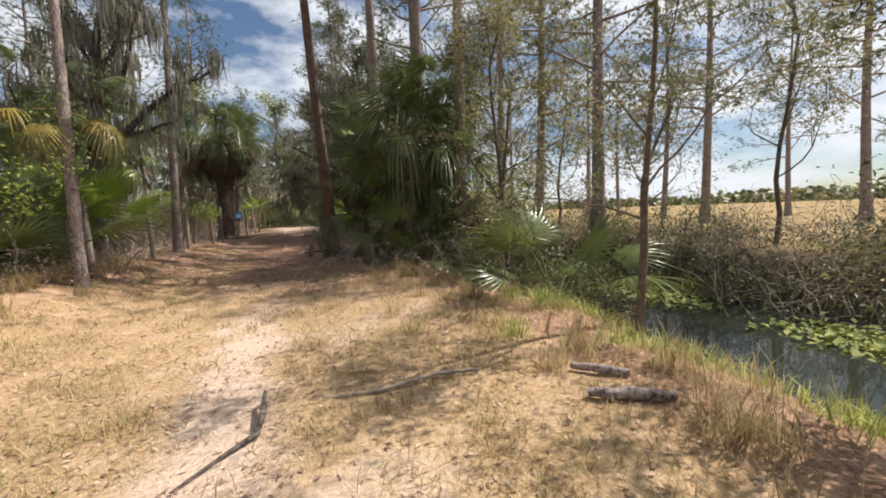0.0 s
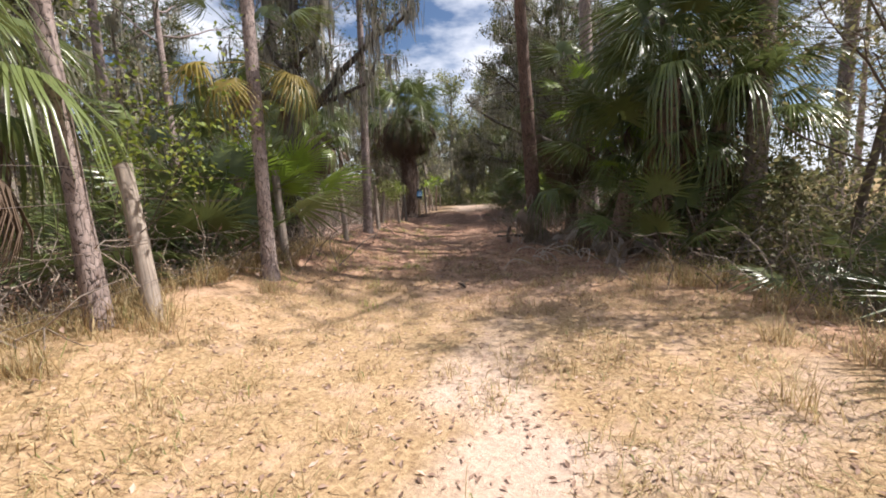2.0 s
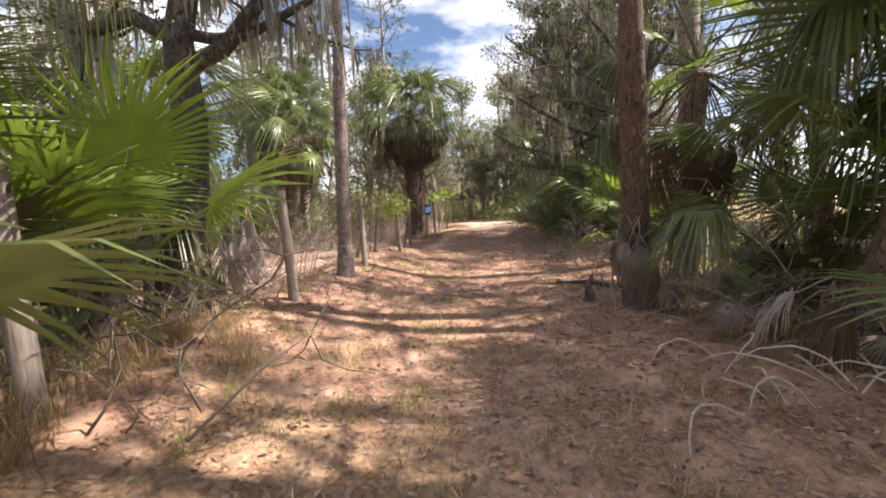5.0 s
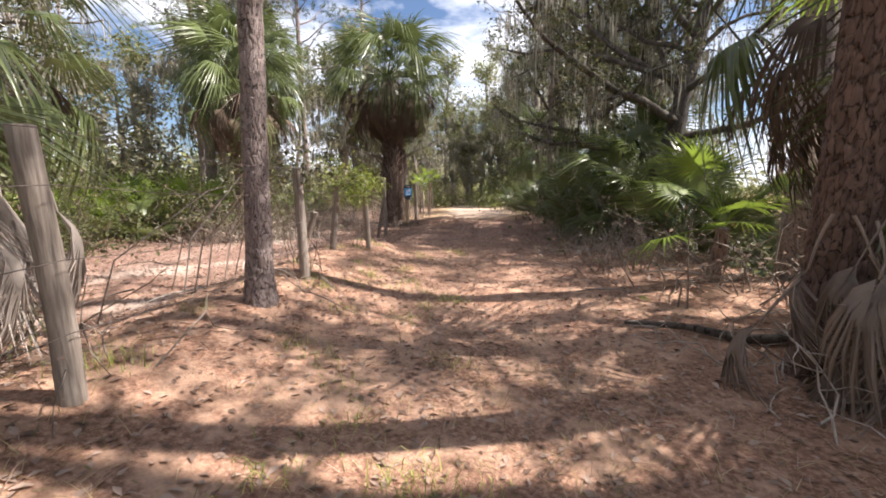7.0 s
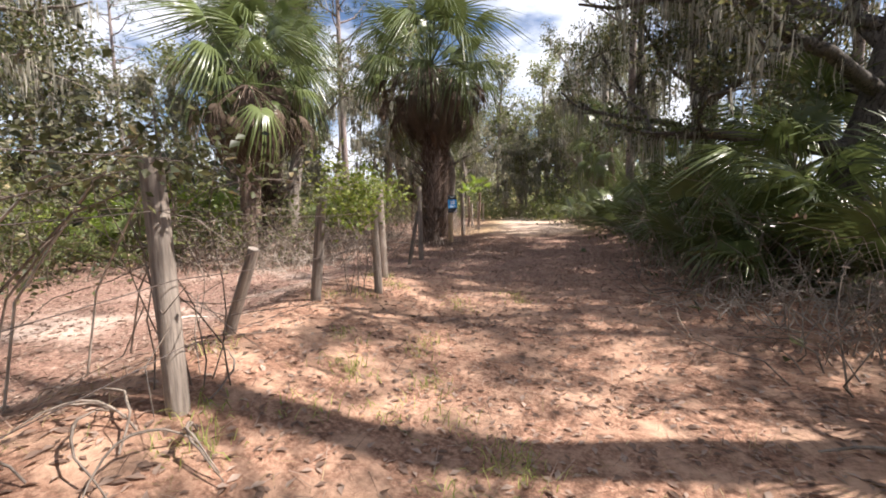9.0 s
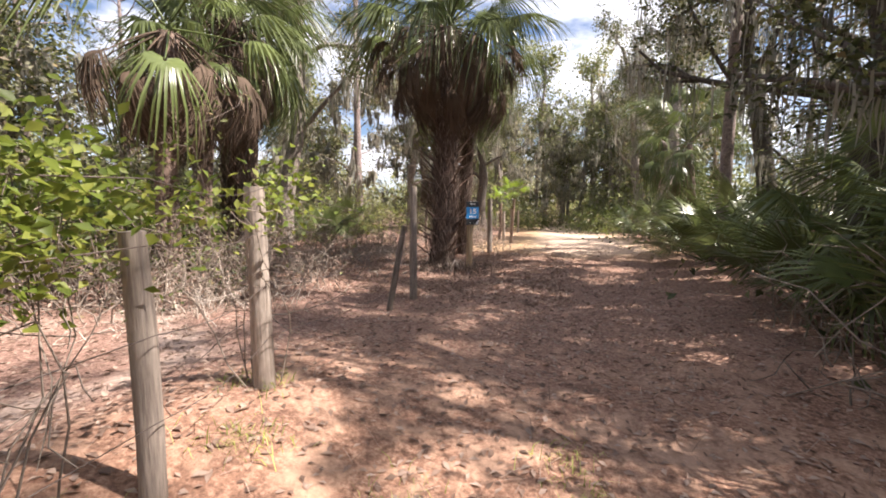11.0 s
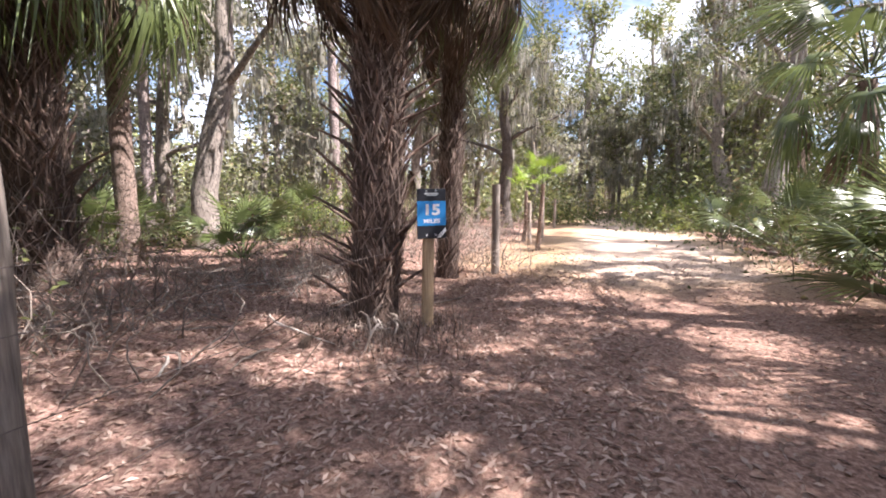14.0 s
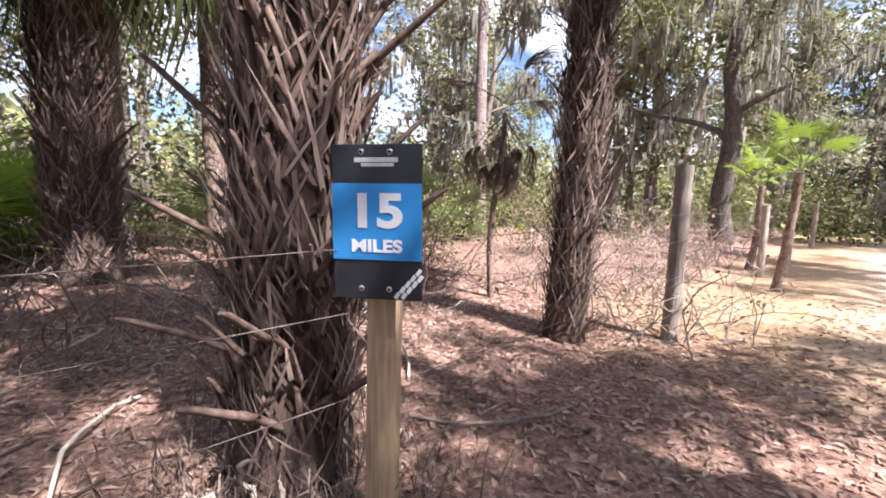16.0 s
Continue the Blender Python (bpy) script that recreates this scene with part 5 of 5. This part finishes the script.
pk = cl[gr.integers(len(cl), size=2600)] + gr.normal(size=(2600, 2)) * 0.1
b.blades(ground_points(pk[:, 0], pk[:, 1], -0.01), 0.13, 0.006, gr, 1.1)
stuff("green_tufts", b, M_WEED, "small yellow-green grass tufts on the trail edge", "grass")
b = Build()
n = 20000
b.blades(ground_points(gr.uniform(-7, 6.4, n), 1 + 27 * gr.beta(1.2, 1.3, n), 0.004), 0.18, 0.005, gr, 1.8, True)
stuff("fallen_needles", b, M_LITTER, "brown pine needles lying on the trail", "leaf litter")
b = Build()
n = 42000
b.leaves(ground_points(gr.uniform(-7, 6.4, n), 2 + 26 * gr.beta(1.2, 1.3, n), 0.008), 0.065, gr, 4.0, 0.45)
stuff("leaf_litter", b, M_LITTER, "brown fallen leaves covering the trail", "leaf litter")

b = Build()
n = 9000
us = gr.uniform(0.2, 7.0, n)
b.leaves(ground_points(us, gr.uniform(-7, 4, n), 0.01), 0.045, gr, 3.0, 0.42)
n = 14000
b.leaves(ground_points(gr.uniform(-4.5, 2.2, n), gr.uniform(17, 24.5, n), 0.012), 0.075, gr, 2.2, 0.35)
stuff("scattered_leaves", b, M_LITTER, "curled dry leaves strewn over the ground", "leaf litter")
b = Build()
cl = np.stack([gr.uniform(0.5, 6.6, 170), gr.uniform(-6, 5, 170)], 1)
pk = cl[gr.integers(170, size=9000)] + gr.normal(size=(9000, 2)) * 0.1
b.blades(ground_points(pk[:, 0], pk[:, 1], -0.01), 0.15, 0.0065, gr, 1.25)
stuff("straw_tufts", b, M_STRAW, "small tufts of dry straw grass on the trail", "grass")


# ---------- fallen wood and fronds ----------
def fallen(name, pts, radii, mat, label, category, group="", sides=7, seed=0):
    rng = np.random.default_rng(seed)
    b = Build()
    path = np.array([(x, y, H(x, y) + l) for x, y, l in pts])
    if len(path) == 3:  # bend evenly through the three places
        t = np.linspace(0, 2, 9)[:, None]
        path = path[0] * (t - 1) * (t - 2) / 2 - path[1] * t * (t - 2) + path[2] * t * (t - 1) / 2
        path[1:-1] += rng.normal(size=(7, 3)) * 0.006
        radii = np.interp(t[:, 0], [0, 1, 2], radii)
    b.tube(path, radii, sides, True, 0.12, rng)
    return tagged(part(name, b, mat), label, category, group)


G_ST = "sticks on the ground"
fallen("fallen_branch", [(-1.3, 2.85, 0.1), (-1.22, 2.62, 0.07), (-1.17, 2.42, 0.03), (-1.3, 2.2, 0.02), (-1.4, 1.95, 0.02)], [0.011, 0.022, 0.018, 0.01, 0.005], M_OAK_BARK, "curved dark dead branch lying on the trail", "branch", G_ST, 7, 1)
fallen("fallen_branch", [(0.25, 3.2, 0.03), (-0.1, 3.12, 0.04), (-0.5, 2.9, 0.02), (-0.9, 2.85, 0.02)], [0.012, 0.018, 0.014, 0.006], M_TWIG, "thin grey dead branch on the sand", "branch", G_ST, 6, 2)
fallen("fallen_branch", [(-3.72, 8.1, 0.02), (-3.6, 7.95, 0.03), (-3.5, 7.75, 0.02)], [0.012, 0.02, 0.012], M_TWIG_DARK, "short dark stick on the trail", "branch", G_ST, 6, 3)
fallen("fallen_log", [(0.95, 2.72, 0.04), (1.2, 2.66, 0.05), (1.5, 2.62, 0.04)], [0.03, 0.042, 0.03], M_PINE_BARK, "short broken log lying on the sandy bank", "log", "broken logs", 9, 4)
fallen("fallen_log", [(1.0, 3.25, 0.04), (1.2, 3.12, 0.05), (1.38, 3.05, 0.04)], [0.025, 0.036, 0.028], M_PINE_BARK, "short bark-covered log piece on the bank", "log", "broken logs", 9, 5)
fallen("fallen_branch", [(-4.5, 13.4, 0.04), (-4.0, 13.3, 0.06), (-3.6, 13.1, 0.05), (-3.2, 13.15, 0.06)], [0.02, 0.035, 0.04, 0.05], M_OAK_BARK, "dark exposed root beside the reddish pine", "root", "", 7, 6)
fallen("broken_stem", [(-5.2, 3.5, -0.1), (-5.2, 3.5, 0.5), (-5.2, 3.49, 0.72), (-5.21, 3.5, 1.05), (-5.26, 3.5, 1.35)], [0.03, 0.032, 0.06, 0.045, 0.008], M_BLEACHED, "bleached broken palm stem standing by the fence", "dead stem", "", 7, 7)
fallen("fallen_branch", [(-5.9, 2.6, 0.05), (-5.3, 3.0, 0.06), (-4.8, 3.5, 0.03)], [0.04, 0.035, 0.015], M_BLEACHED, "bleached dead branch on the verge", "branch", G_ST, 7, 8)
fr = np.random.default_rng(77)
for k in range(26):
    x, y = plan(fr.uniform(-4.6, -0.6), fr.uniform(18.0, 22.5)) if k < 14 else plan(*((fr.uniform(4.0, 5.6), fr.uniform(7, 13)) if k % 2 else (fr.uniform(-4, -0.8), fr.uniform(0, 16))))
    a = fr.uniform(0, 6.28)
    L = fr.uniform(0.4, 1.3)
    fallen("fallen_stick", [(x, y, 0.02), (x + math.cos(a) * L * 0.5, y + math.sin(a) * L * 0.5, fr.uniform(0.03, 0.12)), (x + math.cos(a + 0.3) * L, y + math.sin(a + 0.3) * L, 0.03)], [0.012, 0.014, 0.006], M_BLEACHED if k % 3 else M_TWIG, "pale dry stick lying among leaf litter", "stick", "dry sticks", 5, 90 + k)
for k in range(14):
    x, y = -2.1 + fr.normal() * 0.5, 10.0 + fr.normal() * 0.3
    a, L = fr.uniform(0, 6.28), fr.uniform(0.3, 0.8)
    fallen("fallen_stick", [(x, y, 0.03), (x + math.cos(a) * L * 0.5, y + math.sin(a) * L * 0.5, fr.uniform(0.1, 0.25)), (x + math.cos(a + 0.4) * L, y + math.sin(a + 0.4) * L, 0.05)], [0.007, 0.009, 0.004], M_BLEACHED, "bleached dry stick in the brush pile", "stick", "dry sticks", 5, 190 + k)
# broken pale wood at the foot of the big palm
for k in range(20):
    x, y = -12.08 + fr.normal() * 0.24, 23.7 + fr.normal() * 0.2
    a, L, ht = fr.uniform(0, 6.28), fr.uniform(0.12, 0.32), fr.uniform(0.03, 0.36)
    fallen("wood_splinter", [(x, y, 0.02), (x + math.cos(a) * L * 0.6, y + math.sin(a) * L * 0.6, ht * 0.85), (x + math.cos(a + 0.4) * L, y + math.sin(a + 0.4) * L, ht)], [0.009, 0.015, 0.004], M_TWIG if k % 4 else M_BLEACHED, "pale broken palm boot at the palm's foot", "dead wood", "broken palm boots", 5, 130 + k)


b = Build()
k = 1400
b.blades(np.stack([(px := -12.15 + fr.normal(size=k) * 0.5), (py := 23.8 + fr.normal(size=k) * 0.42), height(px, py)], 1), 0.3, 0.008, fr, 1.15)
stuff("dead_fibre", b, M_FIBRE, "heap of dry palm fibre at the palm's foot", "debris")


def dead_frond(x, y, turn, lift, tip, size, meshes=FAN_FALLEN):
    f = part("fallen_frond", meshes[int(turn) % 2], None, None, "", pose(x, y, H(x, y) + lift, tip, 0, turn) @ Matrix.Scale(size, 4))
    return tagged(f, "dry grey-brown palm frond fallen on the ground", "palm frond", "fallen palm fronds")


for k in range(9):
    dead_frond(-1.9 + fr.normal() * 0.45, 10.6 + fr.normal() * 0.35, fr.uniform(90, 270), fr.uniform(0.25, 0.55), fr.uniform(-38, -12), fr.uniform(0.5, 0.75))
for k in range(5):
    dead_frond(-12.6 + fr.normal() * 0.35, 23.2 + fr.normal() * 0.3, fr.uniform(60, 280), fr.uniform(0.12, 0.25), fr.uniform(-22, -8), fr.uniform(0.4, 0.55), FAN_DEAD)
for k in range(12):
    dead_frond(-3.3 + fr.normal() * 0.12, 12.15 + fr.normal() * 0.12, 60 + 26 * k, fr.uniform(0.55, 1.2), fr.uniform(-70, -50), fr.uniform(0.55, 0.8), FAN_DRY)
for k in range(13):
    dead_frond(-7.95 + fr.normal() * 0.16, 10.3 + fr.normal() * 0.14, fr.uniform(0, 360), fr.uniform(1.0, 1.45), fr.uniform(-84, -66), fr.uniform(0.6, 0.85), FAN_PALE)
for k in range(12):
    dead_frond(-4.95 + fr.normal() * 0.22, 2.9 + fr.normal() * 0.3, fr.uniform(0, 360), fr.uniform(0.9, 1.5), fr.uniform(-84, -60), fr.uniform(0.6, 0.9), FAN_PALE)
for k in range(22):
    x, y = plan(fr.uniform(4.9, 5.8), fr.uniform(2.4, 8.2))
    dead_frond(x, y, fr.uniform(0, 360), fr.uniform(0.15, 0.6), fr.uniform(-55, -12), fr.uniform(0.5, 0.8), FAN_PALE if k % 3 == 0 else FAN_DRY)
for k in range(12):
    x, y = plan(fr.uniform(-6, -1.2), fr.uniform(0, 22))
    dead_frond(x, y, fr.uniform(0, 360), 0.15, -6, fr.uniform(0.6, 0.9))

# vines on the posts and the slim trunk
def vine(seed, h, n, low, label, leaf=0.07, leafy=M_VINE, reach=0.28):
    rng = np.random.default_rng(seed)
    wood, crown = Build(), Build()
    ends = []
    for _ in range(7):
        pts, _d = wander(rng.normal(size=3) * np.array([0.08, 0.08, 0.0]), (0, 0, 1), h * rng.uniform(0.7, 1.1), 7, rng, 0.24, 0.22)
        wood.tube(pts, np.linspace(0.006, 0.002, 8), 3, False)
        ends += list(pts[3:])
    for p in list(ends):
        tw, _d = wander(p, rng.normal(size=3) * np.array([1, 1, 0.5 if reach > 0.3 else 1]), reach, 3, rng, 0.4)
        wood.tube(tw, [0.004, 0.003, 0.003, 0.002], 3, False)
        ends += list(tw)
    ends = np.array([e for e in ends if e[2] > low])
    crown.leaves(ends[rng.integers(len(ends), size=n)] + rng.normal(size=(n, 3)) * 0.11, leaf, rng, 0.6, 0.6)
    return bush_thing("climbing_vine", (wood.mesh("branchwork"), crown.mesh("leaves", False)), M_TWIG_DARK if reach < 0.3 else M_TWIG, leafy, label, "vine", "vines on the fence")


vine(601, 2.4, 900, 1.1, "yellow-green leafy vine climbing beside the fence post", 0.055).matrix_basis = spot(-5.85, 4.95, 0)
vine(602, 1.35, 1300, 0.9, "yellow-green vine growing over the fence post", 0.055, M_VINE, 0.42).matrix_basis = spot(-8.95, 15.7, 40)
vine(603, 1.45, 420, 1.15, "light green vine sprouting over a fence post", 0.055, M_VINE, 0.4).matrix_basis = spot(-9.5, 17.03, 80)
vine(604, 1.6, 650, 1.15, "dry tangled vine draped over the fence post", 0.06, M_OAK, 0.8).matrix_basis = spot(-8.18, 13.3, 20)
for k in range(7):
    a = 2.6 + 0.22 * k
    L = fr.uniform(0.9, 1.7)
    x, y = -8.12 + math.cos(a) * 0.1, 13.2 + math.sin(a) * 0.1
    top = fr.uniform(1.15, 1.5)
    fallen("leaning_branch", [(x, y, top), (x + math.cos(a) * L * 0.5, y + math.sin(a) * L * 0.5, top * 0.86), (x + math.cos(a + 0.2) * L, y + math.sin(a + 0.2) * L, top * 0.45), (x + math.cos(a + 0.25) * L * 1.1, y + math.sin(a + 0.25) * L * 1.1, 0.0)], [0.004, 0.007, 0.008, 0.009], M_BLEACHED if k % 2 else M_TWIG, "dead grey branch leaning against the fence post", "branch", "dead branches on the post", 5, 230 + k)
for k in range(10):
    x, y = -8.0 + fr.normal() * 0.25, 13.0 + fr.normal() * 0.18
    a, L = fr.uniform(0, 6.28), fr.uniform(0.3, 0.7)
    fallen("fallen_stick", [(x, y, 0.02), (x + math.cos(a) * L * 0.5, y + math.sin(a) * L * 0.5, fr.uniform(0.05, 0.16)), (x + math.cos(a + 0.4) * L, y + math.sin(a + 0.4) * L, 0.04)], [0.005, 0.007, 0.003], M_TWIG, "dry stick at the foot of a fence post", "stick", "dry sticks", 5, 250 + k)
slim = tree_thing("pine_tree", pine_meshes(106, 13, 0.075, 0.5, 300, 2.0), M_PINE_BARK, M_NEEDLE, "slim pine trunk beside the fence post", "tree", G_PINE)
slim.matrix_basis = spot(-5.48, 4.4, 0)

# thick undergrowth deep in the woods
def thicket(name, seed, spots_us, n, mat, leaf, label, wide=1.7):
    rng = np.random.default_rng(seed)
    b = Build()
    c = np.array(spots_us)
    k = rng.integers(len(c), size=n)
    top = c[k, 2]
    blob = rng.normal(size=(n, 2)) * wide
    us, ss = c[k, 0] + blob[:, 0], c[k, 1] + blob[:, 1]
    p = ground_points(us, ss)
    p[:, 2] += top * rng.beta(1.1, 1.5, n) * np.exp(-(blob ** 2).sum(1) / (4.8 * wide ** 2))
    b.leaves(p, leaf, rng, 0.4, 0.55)
    stuff(name, b, mat, label, "undergrowth")


tk = np.random.default_rng(55)
left = [(tk.uniform(-34, -13), tk.uniform(-12, 60), tk.uniform(1.5, 7)) for _ in range(150)]
ahead = [(tk.uniform(-14, 16), tk.uniform(60, 85), tk.uniform(3, 11)) for _ in range(70)] + [(tk.choice([-1, 1]) * tk.uniform(4.5, 12) + 3, tk.uniform(36, 62), tk.uniform(2, 8)) for _ in range(46)]
right = [(tk.uniform(8, 10), tk.uniform(12, 36), tk.uniform(1, 3)) for _ in range(22)] + [(tk.uniform(12, 22), tk.uniform(16, 60), tk.uniform(1.5, 6)) for _ in range(40)]
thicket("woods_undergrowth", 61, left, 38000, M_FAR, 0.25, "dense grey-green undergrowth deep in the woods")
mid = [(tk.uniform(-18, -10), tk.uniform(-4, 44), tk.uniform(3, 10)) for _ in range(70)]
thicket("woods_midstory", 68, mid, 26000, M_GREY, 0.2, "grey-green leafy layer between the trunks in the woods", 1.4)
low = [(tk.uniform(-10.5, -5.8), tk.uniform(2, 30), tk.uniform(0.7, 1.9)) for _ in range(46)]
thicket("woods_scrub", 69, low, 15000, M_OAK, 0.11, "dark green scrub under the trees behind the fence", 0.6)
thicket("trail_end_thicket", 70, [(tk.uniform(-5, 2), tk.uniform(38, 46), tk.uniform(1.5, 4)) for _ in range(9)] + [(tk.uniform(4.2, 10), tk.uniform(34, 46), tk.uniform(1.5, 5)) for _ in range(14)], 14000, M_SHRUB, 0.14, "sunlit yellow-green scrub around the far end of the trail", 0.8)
thicket("far_thicket", 62, ahead, 38000, M_FAR, 0.28, "olive-green thicket where the trail bends, sunlight painted into its leaves")
thicket("bank_thicket", 63, right, 19000, M_OAK, 0.15, "dense green thicket along the canal")
thicket("bank_scrub", 67, [(tk.uniform(7.4, 8.6), tk.uniform(-0.5, 4.6), tk.uniform(2.2, 4.2)) for _ in range(9)], 20000, M_WILLOW, 0.08, "olive-brown scrub between trail and canal", 0.5)
thicket("bank_weeds", 64, [(tk.uniform(11.4, 14.5), tk.uniform(-6, 12), tk.uniform(0.4, 1.0)) for _ in range(90)], 16000, M_WILLOW, 0.06, "dark dry weeds on the far canal bank", 0.45)

deep = [(tk.uniform(-75, -36), tk.uniform(-40, 110), tk.uniform(5, 11)) for _ in range(160)] + [(tk.uniform(-30, 60), tk.uniform(88, 125), tk.uniform(7, 13)) for _ in range(90)] + [(tk.uniform(-30, -10), tk.uniform(-45, -14), tk.uniform(4, 9)) for _ in range(40)]
rd = np.random.default_rng(66)
b = Build()
c = np.array(deep)
k = rd.integers(len(c), size=34000)
blob = rd.normal(size=(34000, 2)) * 2.6
pts = ground_points(c[k, 0] + blob[:, 0], c[k, 1] + blob[:, 1])
pts[:, 2] += c[k, 2] * rd.beta(1.0, 1.6, 34000)
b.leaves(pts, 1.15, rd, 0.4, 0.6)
stuff("deep_woods", b, M_FAR, "olive-green woods closing the view, haze painted into the leaf colour", "woods")

# far woods behind the field
b = Build()
fw = np.random.default_rng(41)
n = 12000
us, ss = fw.uniform(300, 380, n), fw.uniform(-500, 900, n)
p = ground_points(us, ss)
p[:, 2] = fw.beta(1.3, 1.8, n) * (9 + 4 * np.sin(ss * 0.05) * np.sin(ss * 0.017))
b.leaves(p, 4.2, fw, 0.3, 0.8)
stuff("far_woods", b, M_OAK, "distant dark tree line behind the field", "woods")
